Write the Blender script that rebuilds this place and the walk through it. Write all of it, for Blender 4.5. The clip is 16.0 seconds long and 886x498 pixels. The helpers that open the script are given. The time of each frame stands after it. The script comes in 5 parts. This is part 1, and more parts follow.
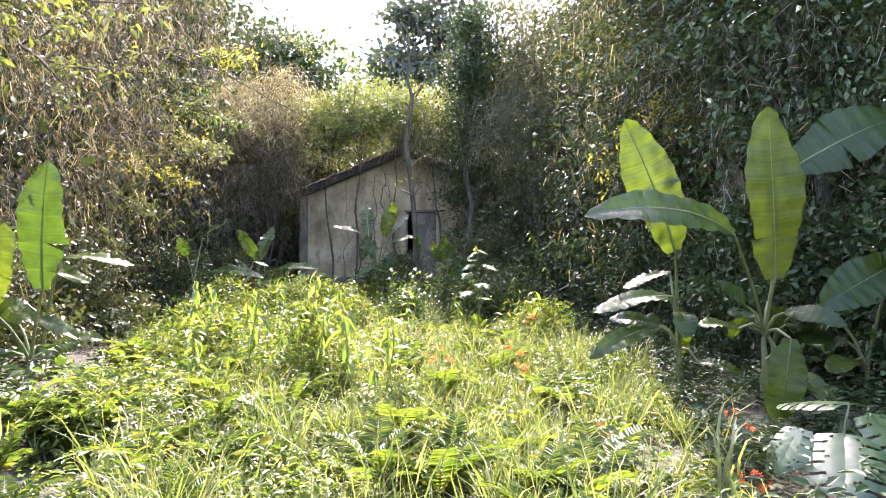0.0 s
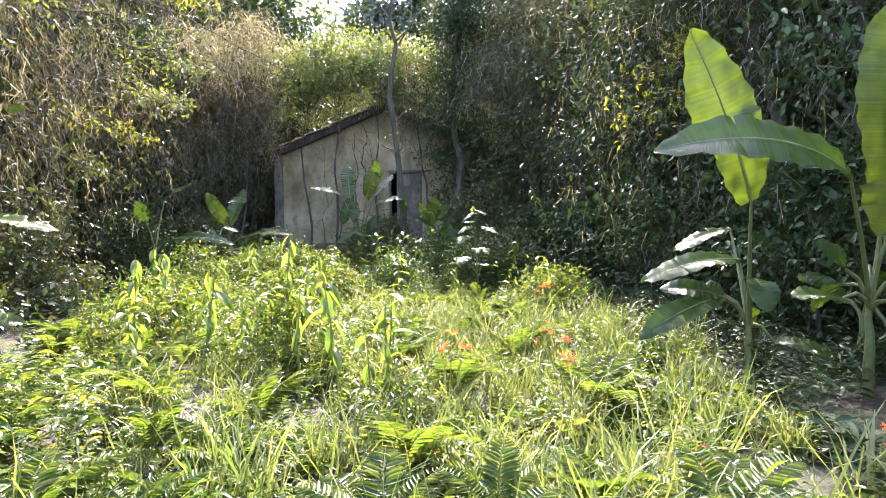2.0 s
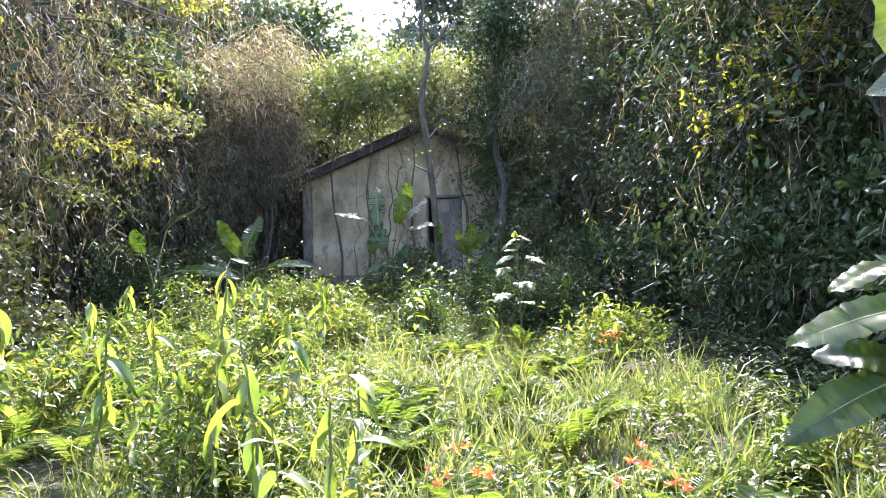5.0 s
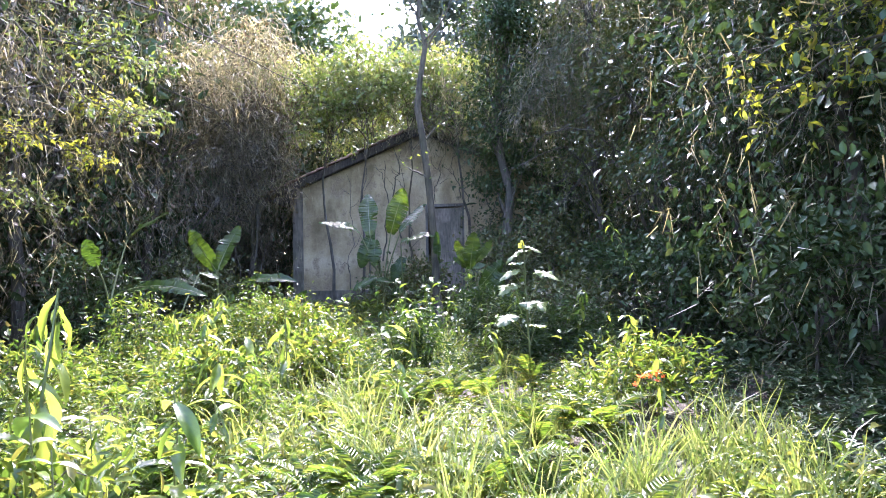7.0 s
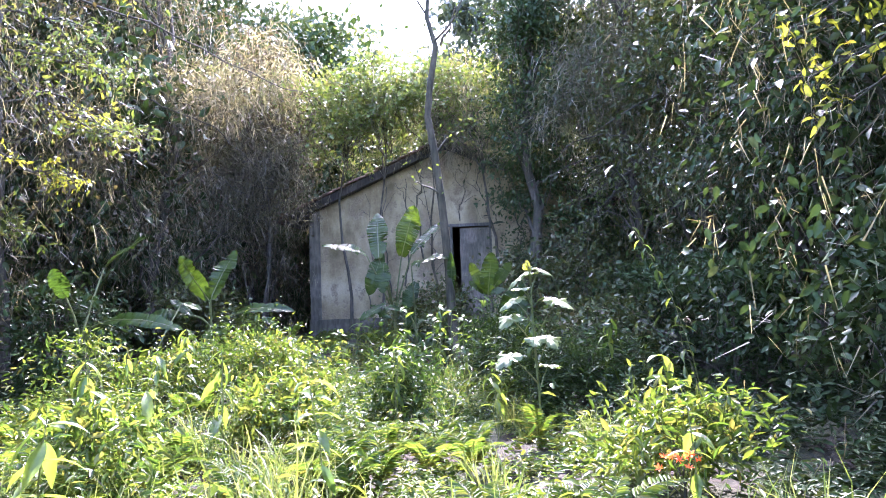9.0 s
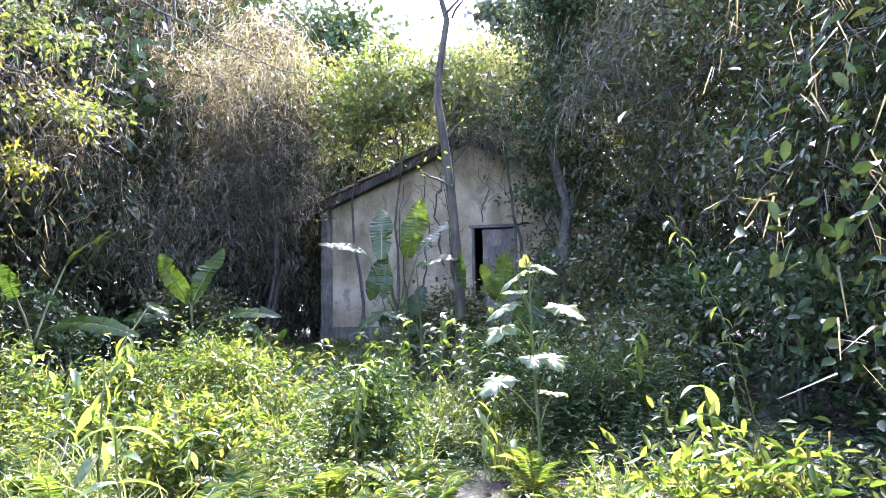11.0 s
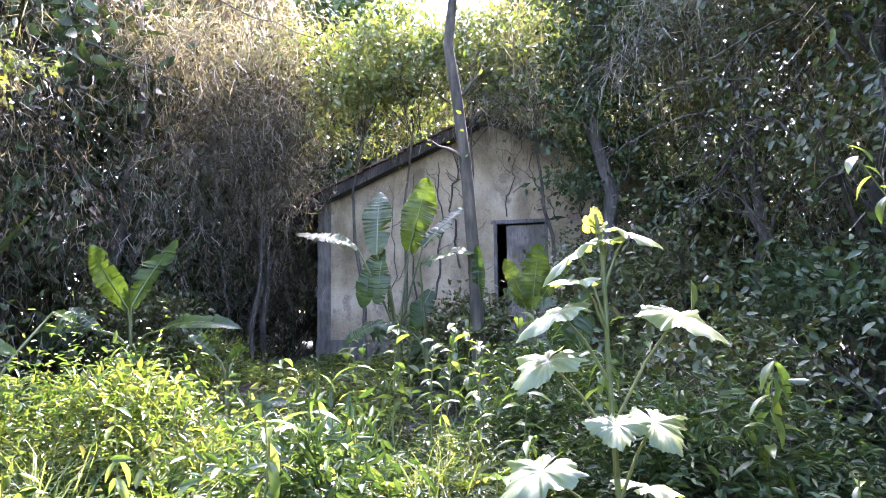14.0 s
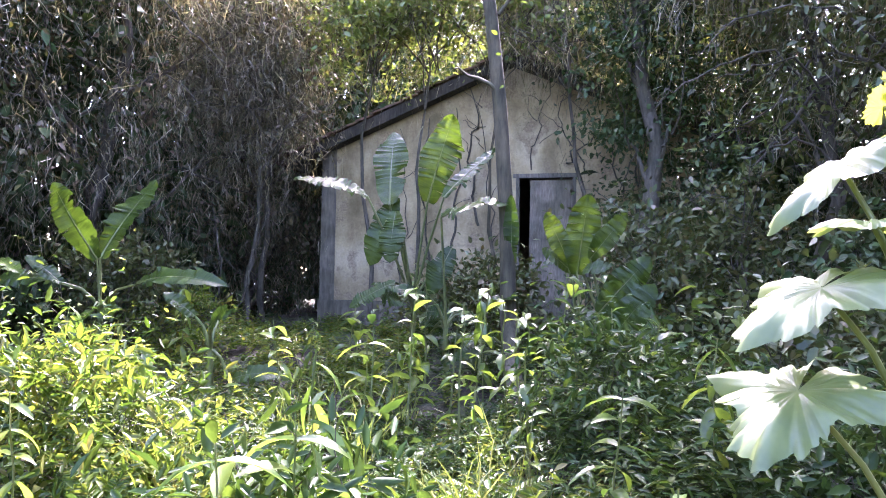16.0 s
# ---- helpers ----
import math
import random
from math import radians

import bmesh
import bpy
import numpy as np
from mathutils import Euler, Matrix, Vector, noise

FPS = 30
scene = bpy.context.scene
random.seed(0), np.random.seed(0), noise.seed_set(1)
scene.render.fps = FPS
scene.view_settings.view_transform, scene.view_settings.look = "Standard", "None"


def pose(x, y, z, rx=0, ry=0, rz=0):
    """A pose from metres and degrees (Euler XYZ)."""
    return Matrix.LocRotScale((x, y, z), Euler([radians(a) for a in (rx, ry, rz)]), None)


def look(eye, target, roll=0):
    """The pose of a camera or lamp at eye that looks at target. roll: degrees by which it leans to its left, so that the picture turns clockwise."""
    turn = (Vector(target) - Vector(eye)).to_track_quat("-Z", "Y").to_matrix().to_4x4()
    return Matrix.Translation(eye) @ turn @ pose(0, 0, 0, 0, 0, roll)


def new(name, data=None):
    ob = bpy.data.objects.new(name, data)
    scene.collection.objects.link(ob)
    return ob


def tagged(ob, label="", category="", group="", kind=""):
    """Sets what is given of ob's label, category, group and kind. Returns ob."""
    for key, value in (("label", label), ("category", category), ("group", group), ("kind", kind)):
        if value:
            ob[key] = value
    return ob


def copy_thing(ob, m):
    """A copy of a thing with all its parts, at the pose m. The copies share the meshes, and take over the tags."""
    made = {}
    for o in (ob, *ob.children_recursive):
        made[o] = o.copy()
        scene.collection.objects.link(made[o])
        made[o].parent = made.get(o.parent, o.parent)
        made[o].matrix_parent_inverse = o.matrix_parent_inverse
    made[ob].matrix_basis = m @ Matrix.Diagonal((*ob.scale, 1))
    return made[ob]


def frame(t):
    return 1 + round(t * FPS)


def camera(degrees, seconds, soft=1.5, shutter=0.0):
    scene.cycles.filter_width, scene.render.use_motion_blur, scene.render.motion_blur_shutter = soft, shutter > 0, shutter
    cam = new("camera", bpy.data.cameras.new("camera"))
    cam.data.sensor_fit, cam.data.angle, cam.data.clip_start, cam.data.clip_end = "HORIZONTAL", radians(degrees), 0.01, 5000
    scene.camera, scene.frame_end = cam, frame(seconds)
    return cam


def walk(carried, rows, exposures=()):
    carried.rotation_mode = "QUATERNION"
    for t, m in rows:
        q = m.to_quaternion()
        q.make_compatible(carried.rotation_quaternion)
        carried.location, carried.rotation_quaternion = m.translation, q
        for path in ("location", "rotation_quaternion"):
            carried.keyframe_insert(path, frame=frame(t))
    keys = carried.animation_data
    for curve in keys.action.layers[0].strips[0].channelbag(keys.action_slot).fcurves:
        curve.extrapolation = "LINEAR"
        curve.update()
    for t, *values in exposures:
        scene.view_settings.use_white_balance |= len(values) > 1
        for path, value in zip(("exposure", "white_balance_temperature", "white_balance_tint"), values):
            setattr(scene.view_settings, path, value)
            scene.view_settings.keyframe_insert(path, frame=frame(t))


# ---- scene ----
cam = camera(66.5, 16.0, soft=0.95)
METRES, EYE, TILT, LEAN, TURN = 14.0, 1.6, 1.0, 0.0, 0.0
ROWS = [
    (0.0, 0.0, 0.0, 0.0, -0.0, 0.0, -0.0),
    (0.5, -0.005, 0.0309, -0.0016, 2.17, -1.27, 0.16),
    (1.0, -0.005, 0.0668, -0.0025, 0.3, -3.43, -0.43),
    (1.5, -0.0116, 0.0952, -0.0062, 0.61, -1.46, -0.89),
    (2.0, -0.0188, 0.1231, -0.0074, -1.72, -2.92, 0.73),
    (2.5, -0.0177, 0.1548, -0.0086, 1.69, -1.5, -0.29),
    (3.0, -0.0112, 0.1795, -0.0077, 2.7, -2.11, 1.33),
    (3.5, -0.0051, 0.2081, -0.0069, 3.31, 0.57, 0.49),
    (4.0, -0.0014, 0.2316, -0.0082, 1.86, -1.0, 1.5),
    (6.5, 0.0079, 0.3916, -0.013, 3.57, 0.94, 0.77),
    (7.0, 0.0096, 0.4182, -0.0118, 2.95, 0.8, 1.16),
    (7.5, 0.0082, 0.4516, -0.0124, 2.15, 4.24, 2.12),
    (8.0, 0.0143, 0.4766, -0.0128, 1.05, 1.58, 3.52),
    (8.5, 0.0416, 0.5149, -0.0149, 6.57, 2.52, -0.73),
    (9.0, 0.0519, 0.5394, -0.0113, 7.15, 2.89, 2.07),
    (11.5, 0.08, 0.6957, -0.0207, 13.33, 4.49, 0.31),
    (12.0, 0.0762, 0.7254, -0.0234, 17.49, 7.57, 0.77),
    (12.5, 0.0691, 0.76, -0.0243, 14.87, 5.8, -0.27),
    (13.0, 0.0541, 0.7897, -0.0254, 13.45, 8.19, 0.07),
    (13.5, 0.0496, 0.8307, -0.0249, 10.03, 3.88, 2.74),
    (14.0, 0.0513, 0.8664, -0.0238, 12.66, 4.72, 0.84),
    (14.5, 0.0494, 0.8922, -0.023, 12.38, 3.28, 0.9),
    (15.0, 0.0349, 0.9194, -0.0244, 12.61, 2.77, -0.13),
    (15.5, 0.0221, 0.9389, -0.0202, 13.6, 2.04, 0.08),
    (16.0, 0.012, 0.9626, -0.0241, 12.92, 1.37, -0.86),
]
walk(cam, [(t, pose(0, 0, EYE, TILT, LEAN, TURN) @ pose(METRES * x, METRES * y, METRES * z, 90 + pitch, roll, yaw)) for t, x, y, z, yaw, pitch, roll in ROWS],
     [(0.0, 3.45, 6350, 38), (2.0, 3.35, 6200, 34), (6.0, 3.55, 5750, 37), (9.0, 3.8, 5500, 42), (12.0, 4.0, 5600, 44), (16.0, 4.1, 5800, 46)])

# ---- light ----
SUN_DIR = Vector((0.02, 0.66, 0.75)).normalized()      # towards the sun: straight ahead and high
world = bpy.data.worlds.new("sky")
scene.world = world
world.use_nodes = True
wn = world.node_tree
sky = wn.nodes.new("ShaderNodeTexSky")
sky.sky_type, sky.sun_disc = "NISHITA", False
sky.sun_elevation = math.asin(SUN_DIR.z)
sky.sun_rotation = math.atan2(SUN_DIR.x, SUN_DIR.y)
sky.dust_density, sky.air_density = 2.5, 1.2
wn.links.new(sky.outputs[0], wn.nodes["Background"].inputs[0])
wn.nodes["Background"].inputs[1].default_value = 0.15
sun_data = bpy.data.lights.new("sun", "SUN")
sun_data.energy, sun_data.angle, sun_data.color = 2.6, radians(0.55), (1.0, 0.95, 0.86)
sun = new("sun", sun_data)
sun.matrix_world = look((0, 0, 30), Vector((0, 0, 30)) - SUN_DIR)


# ---- materials ----
def material(name):
    mat = bpy.data.materials.new(name)
    mat.use_nodes = True
    nt = mat.node_tree
    return mat, nt, nt.nodes["Principled BSDF"]


def node(nt, kind, **inputs):
    n = nt.nodes.new(kind)
    for key, value in inputs.items():
        n.inputs[key].default_value = value
    return n


def ramp(nt, source, stops):
    r = nt.nodes.new("ShaderNodeValToRGB")
    el = r.color_ramp.elements
    while len(el) < len(stops):
        el.new(0.5)
    for e, (p, c) in zip(el, stops):
        e.position, e.color = p, (*c, 1)
    nt.links.new(source, r.inputs[0])
    return r.outputs[0]


def mixed(nt, a, b, how="MULTIPLY", amount=1.0, factor=None):
    m = nt.nodes.new("ShaderNodeMix")
    m.data_type, m.blend_type = "RGBA", how
    m.inputs[0].default_value = amount
    if factor is not None:
        nt.links.new(factor, m.inputs[0])
    nt.links.new(a, m.inputs[6])
    nt.links.new(b, m.inputs[7])
    return m.outputs[2]


def noise_fac(nt, scale, detail=4.0, coords=None, rough=0.55):
    n = node(nt, "ShaderNodeTexNoise", Scale=scale, Detail=detail, Roughness=rough)
    if coords is not None:
        nt.links.new(coords, n.inputs["Vector"])
    return n.outputs[0]


def place(nt):
    return nt.nodes.new("ShaderNodeNewGeometry").outputs["Position"]


def bump(nt, bsdf, height, strength, distance=0.02):
    b = node(nt, "ShaderNodeBump", Strength=strength, Distance=distance)
    nt.links.new(height, b.inputs["Height"])
    nt.links.new(b.outputs[0], bsdf.inputs["Normal"])


def leaf_material(name, colours, through_light=0.4, rough=0.42, glow=1.6, by_object=False, grain=18.0, gloss=0.6):
    """A leaf that light passes through: colours along a random ramp, mottled; glow lifts the transmitted colour towards yellow."""
    mat, nt, bsdf = material(name)
    if by_object:
        rnd = nt.nodes.new("ShaderNodeObjectInfo").outputs["Random"]
    else:
        rnd = nt.nodes.new("ShaderNodeNewGeometry").outputs["Random Per Island"]
    n = len(colours)
    base = ramp(nt, rnd, [(i / max(1, n - 1), c) for i, c in enumerate(colours)])
    mott = ramp(nt, noise_fac(nt, grain, 3.0, place(nt)), [(0.3, (0.72, 0.74, 0.7)), (0.7, (1.12, 1.1, 1.0))])
    wide = ramp(nt, noise_fac(nt, 0.9, 2.0, place(nt)), [(0.3, (0.8, 0.86, 0.85)), (0.7, (1.12, 1.06, 0.95))])
    col = mixed(nt, mixed(nt, base, mott), wide)
    nt.links.new(col, bsdf.inputs["Base Color"])
    bsdf.inputs["Roughness"].default_value = rough
    bsdf.inputs["Specular IOR Level"].default_value = gloss
    trans = nt.nodes.new("ShaderNodeBsdfTranslucent")
    tint = node(nt, "ShaderNodeRGB")
    tint.outputs[0].default_value = (glow * 1.06, glow, glow * 0.48, 1)
    nt.links.new(mixed(nt, col, tint.outputs[0]), trans.inputs[0])
    mix = node(nt, "ShaderNodeMixShader", Fac=through_light)
    nt.links.new(bsdf.outputs[0], mix.inputs[1])
    nt.links.new(trans.outputs[0], mix.inputs[2])
    nt.links.new(mix.outputs[0], nt.nodes["Material Output"].inputs[0])
    return mat


def vein_material(name, colours, through_light, rough, glow):
    """A blade with fine side veins that run out slantwise from the rib (the mesh's UV: across, along)."""
    mat = leaf_material(name, colours, through_light, rough, glow, True, 7.0, 0.45)
    nt = mat.node_tree
    uv = nt.nodes.new("ShaderNodeUVMap")
    split = nt.nodes.new("ShaderNodeSeparateXYZ")
    nt.links.new(uv.outputs[0], split.inputs[0])
    out = nt.nodes.new("ShaderNodeMath")
    out.operation = "ABSOLUTE"
    nt.links.new(split.outputs[0], out.inputs[0])
    slant = nt.nodes.new("ShaderNodeMath")
    slant.operation = "MULTIPLY_ADD"
    slant.inputs[1].default_value = -0.06
    nt.links.new(out.outputs[0], slant.inputs[0])
    nt.links.new(split.outputs[1], slant.inputs[2])
    line = nt.nodes.new("ShaderNodeCombineXYZ")
    nt.links.new(slant.outputs[0], line.inputs[0])
    fine = noise_fac(nt, 150.0, 2.0, line.outputs[0])
    broad = noise_fac(nt, 28.0, 2.0, line.outputs[0])
    bsdf = nt.nodes["Principled BSDF"]
    old = bsdf.inputs["Base Color"].links[0].from_socket
    veins = mixed(nt, ramp(nt, fine, [(0.35, (0.72, 0.76, 0.72)), (0.65, (1.15, 1.12, 1.1))]), ramp(nt, broad, [(0.35, (0.78, 0.82, 0.8)), (0.65, (1.12, 1.1, 1.0))]))
    col = mixed(nt, old, veins)
    for link in list(old.links):
        if link.to_socket.node != col.node:
            target = link.to_socket
            nt.links.new(col, target)
    bump(nt, bsdf, fine, 0.5, 0.01)
    return mat


def bark_material(name, dark, light, scale=7.0):
    mat, nt, bsdf = material(name)
    tex = nt.nodes.new("ShaderNodeTexCoord").outputs["Object"]
    stretch = node(nt, "ShaderNodeMapping", Scale=(scale, scale, scale * 0.18))
    nt.links.new(tex, stretch.inputs[0])
    f = noise_fac(nt, 3.0, 6.0, stretch.outputs[0], 0.65)
    patches = ramp(nt, noise_fac(nt, 2.2, 3.0, tex), [(0.42, (0.75, 0.8, 0.7)), (0.6, (1.25, 1.25, 1.2))])
    nt.links.new(mixed(nt, ramp(nt, f, [(0.3, dark), (0.7, light)]), patches), bsdf.inputs["Base Color"])
    bsdf.inputs["Roughness"].default_value = 0.9
    bump(nt, bsdf, f, 0.6, 0.02)
    return mat


LEAF_HERB = leaf_material("herb_leaf", [(0.040, 0.085, 0.016), (0.072, 0.130, 0.022), (0.135, 0.180, 0.032), (0.060, 0.110, 0.030), (0.200, 0.195, 0.060)], 0.45, 0.33, 1.65, gloss=0.3)
# darker herb leaf: the shade before the house is put into its colour
LEAF_HERB_SHADED = leaf_material("shaded_herb_leaf", [(0.030, 0.066, 0.018), (0.045, 0.090, 0.022), (0.070, 0.118, 0.026), (0.040, 0.075, 0.025)], 0.28, 0.42, 1.7, gloss=0.25)
LEAF_GRASS = leaf_material("grass_blade", [(0.10, 0.16, 0.05), (0.15, 0.21, 0.07), (0.24, 0.26, 0.14), (0.12, 0.18, 0.05), (0.17, 0.20, 0.08)], 0.38, 0.45, 1.7, gloss=0.3)
LEAF_CANOPY = leaf_material("canopy_leaf", [(0.058, 0.089, 0.024), (0.089, 0.121, 0.036), (0.128, 0.137, 0.048), (0.070, 0.105, 0.036), (0.153, 0.126, 0.060)], 0.18, 0.42, 1.6, gloss=0.4)
# lighter canopy leaf: sunlight on the crowns is put into the colour
LEAF_SUNLIT = leaf_material("sunlit_canopy_leaf", [(0.085, 0.140, 0.035), (0.123, 0.180, 0.040), (0.171, 0.210, 0.060), (0.104, 0.150, 0.040), (0.152, 0.150, 0.070)], 0.32, 0.42, 1.7)
# dark, nearly opaque leaf: the woods' shade is put into the colour
LEAF_SHADED = leaf_material("shade_leaf", [(0.035, 0.07, 0.025), (0.05, 0.09, 0.03), (0.06, 0.10, 0.04), (0.07, 0.09, 0.04)], 0.13, 0.48, 1.4, gloss=0.22)
LEAF_DRY = leaf_material("dry_creeper", [(0.12, 0.112, 0.095), (0.19, 0.178, 0.155), (0.10, 0.105, 0.065), (0.40, 0.375, 0.33), (0.15, 0.138, 0.115)], 0.42, 0.5, 1.5, gloss=0.3)
LEAF_OLIVE = leaf_material("dusty_olive_leaf", [(0.080, 0.072, 0.040), (0.120, 0.094, 0.063), (0.066, 0.074, 0.032), (0.155, 0.120, 0.090), (0.115, 0.122, 0.042)], 0.13, 0.6, 1.4, gloss=0.3)
# blue-grey distance haze is mixed into this leaf colour
LEAF_HAZED = leaf_material("hazed_far_leaf", [(0.045, 0.07, 0.055), (0.07, 0.095, 0.07), (0.055, 0.08, 0.065)], 0.22, 0.6, 1.3, grain=3.0)
LEAF_BROAD = leaf_material("downy_broad_leaf", [(0.145, 0.20, 0.075), (0.18, 0.235, 0.10), (0.125, 0.18, 0.06)], 0.32, 0.42, 1.7, True, 14.0)
LEAF_YOUNG = leaf_material("young_leaf", [(0.20, 0.24, 0.05), (0.25, 0.28, 0.06)], 0.5, 0.5, 1.8, True)
LEAF_TALL = leaf_material("tall_herb_leaf", [(0.065, 0.125, 0.030), (0.105, 0.165, 0.034), (0.155, 0.205, 0.046)], 0.45, 0.30, 2.3, True)
# brightest leaf: sun on the hanging sprays is part of its colour
LEAF_SPRAY = leaf_material("sunlit_spray_leaf", [(0.14, 0.17, 0.025), (0.20, 0.22, 0.03), (0.10, 0.15, 0.025), (0.24, 0.22, 0.04)], 0.55, 0.4, 2.2)
STEM = leaf_material("green_stem", [(0.13, 0.17, 0.06), (0.18, 0.2, 0.08)], 0.15, 0.5, 1.4, True)
PETAL = leaf_material("orange_petal", [(0.85, 0.20, 0.08), (0.88, 0.28, 0.10), (0.75, 0.13, 0.06)], 0.4, 0.5, 1.3, True, 30.0)
LEAF_BANANA = vein_material("banana_blade", [(0.040, 0.085, 0.016), (0.055, 0.105, 0.016), (0.075, 0.120, 0.018)], 0.45, 0.30, 1.35)
BARK = bark_material("grey_bark", (0.035, 0.031, 0.022), (0.125, 0.11, 0.08))
BARK_PALE = bark_material("pale_bark", (0.035, 0.03, 0.018), (0.12, 0.10, 0.06), 5.0)

GROUND, nt, b = material("leaf_litter_soil")
p = place(nt)
f1, f2 = noise_fac(nt, 14.0, 8.0, p, 0.7), noise_fac(nt, 0.8, 4.0, p)
litter = node(nt, "ShaderNodeTexVoronoi", Scale=26.0)
nt.links.new(p, litter.inputs["Vector"])
soil = ramp(nt, f1, [(0.3, (0.02, 0.016, 0.01)), (0.6, (0.06, 0.045, 0.028)), (0.75, (0.11, 0.085, 0.055))])
green = ramp(nt, f1, [(0.3, (0.03, 0.05, 0.015)), (0.7, (0.09, 0.12, 0.04))])
col = mixed(nt, soil, green, "MIX", 0.5, ramp(nt, f2, [(0.42, (0, 0, 0)), (0.6, (1, 1, 1))]))
nt.links.new(mixed(nt, col, ramp(nt, litter.outputs["Color"], [(0.2, (0.6, 0.6, 0.6)), (0.8, (1.3, 1.25, 1.15))])), b.inputs["Base Color"])
b.inputs["Roughness"].default_value = 0.95
bump(nt, b, f1, 0.9, 0.05)

PLASTER, nt, b = material("stained_plaster")
p = place(nt)
fine, broad = noise_fac(nt, 22.0, 6.0, p), noise_fac(nt, 1.3, 6.0, p, 0.65)
streak = node(nt, "ShaderNodeMapping", Scale=(1.7, 1.7, 0.8))
nt.links.new(p, streak.inputs[0])
runs = noise_fac(nt, 1.0, 5.0, streak.outputs[0], 0.6)
base = ramp(nt, broad, [(0.3, (0.27, 0.215, 0.115)), (0.5, (0.43, 0.355, 0.205)), (0.7, (0.54, 0.47, 0.32))])
col = mixed(nt, base, ramp(nt, runs, [(0.36, (0.58, 0.56, 0.50)), (0.58, (1.05, 1.04, 1.0))]))
peel = noise_fac(nt, 2.6, 5.0, p, 0.6)
bare = ramp(nt, fine, [(0.35, (0.20, 0.155, 0.09)), (0.7, (0.33, 0.26, 0.16))])
gone = ramp(nt, peel, [(0.55, (0, 0, 0)), (0.64, (0.8, 0.8, 0.8))])
col = mixed(nt, col, bare, "MIX", 0.5, gone)
nt.links.new(mixed(nt, col, ramp(nt, fine, [(0.3, (0.85, 0.85, 0.84)), (0.7, (1.06, 1.05, 1.03))])), b.inputs["Base Color"])
b.inputs["Roughness"].default_value = 0.92
bump(nt, b, mixed(nt, ramp(nt, peel, [(0.55, (1, 1, 1)), (0.60, (0, 0, 0))]), fine, "ADD", 0.3), 0.5, 0.015)

ROOF, nt, b = material("mossy_clay_tile")
p = place(nt)
f = noise_fac(nt, 5.0, 6.0, p, 0.65)
rnd = nt.nodes.new("ShaderNodeNewGeometry").outputs["Random Per Island"]
tile = ramp(nt, rnd, [(0, (0.10, 0.06, 0.04)), (1, (0.17, 0.11, 0.08))])
moss = ramp(nt, f, [(0.45, (1, 1, 1)), (0.6, (0.45, 0.55, 0.35))])
nt.links.new(mixed(nt, tile, moss), b.inputs["Base Color"])
b.inputs["Roughness"].default_value = 0.9
bump(nt, b, f, 0.5, 0.02)

WOOD = bark_material("weathered_door_wood", (0.10, 0.085, 0.065), (0.26, 0.22, 0.17), 9.0)


# ---- mesh helpers ----
def mesh_np(name, verts, faces, mat):
    """verts: (n, 3); faces: arrays of (m, k) corner numbers."""
    me = bpy.data.meshes.new(name)
    verts = np.asarray(verts, dtype=np.float32)
    faces = [np.asarray(f, dtype=np.int32) for f in faces if len(f)]
    loops = np.concatenate([f.ravel() for f in faces])
    totals = np.concatenate([np.full(len(f), f.shape[1], dtype=np.int32) for f in faces])
    starts = np.concatenate([[0], np.cumsum(totals)[:-1]]).astype(np.int32)
    me.vertices.add(len(verts))
    me.vertices.foreach_set("co", verts.ravel())
    me.loops.add(len(loops))
    me.loops.foreach_set("vertex_index", loops)
    me.polygons.add(len(totals))
    me.polygons.foreach_set("loop_start", starts)
    me.polygons.foreach_set("loop_total", totals)
    me.update(calc_edges=True)
    me.validate()
    me.materials.append(mat)
    return me


def smooth(me):
    me.polygons.foreach_set("use_smooth", np.ones(len(me.polygons), dtype=bool))
    return me


def part(name, me, parent, label=""):
    """One mesh object under a thing or under a part."""
    ob = new(name, me)
    ob.parent = parent
    return tagged(ob, label) if label else ob


def thing(name, x, y, z, label, category, group=""):
    ob = new(name)
    ob.location = (x, y, z)
    return tagged(ob, label, category, group)


def bm_mesh(name, bm, mat):
    me = bpy.data.meshes.new(name)
    bm.to_mesh(me)
    bm.free()
    me.materials.append(mat)
    return me


def unit(v):
    return v / np.maximum(np.linalg.norm(v, axis=-1, keepdims=True), 1e-9)


class Pile:
    """Gathers vertices and faces of many small pieces for one mesh."""

    def __init__(self):
        self.v, self.f, self.n = [], {}, 0

    def add(self, v, faces):
        for f in faces:
            f = np.asarray(f) + self.n
            self.f.setdefault(f.shape[1], []).append(f)
        self.v.append(np.asarray(v, dtype=float))
        self.n += len(v)

    def mesh(self, name, mat):
        return mesh_np(name, np.concatenate(self.v), [np.concatenate(a) for a in self.f.values()], mat)


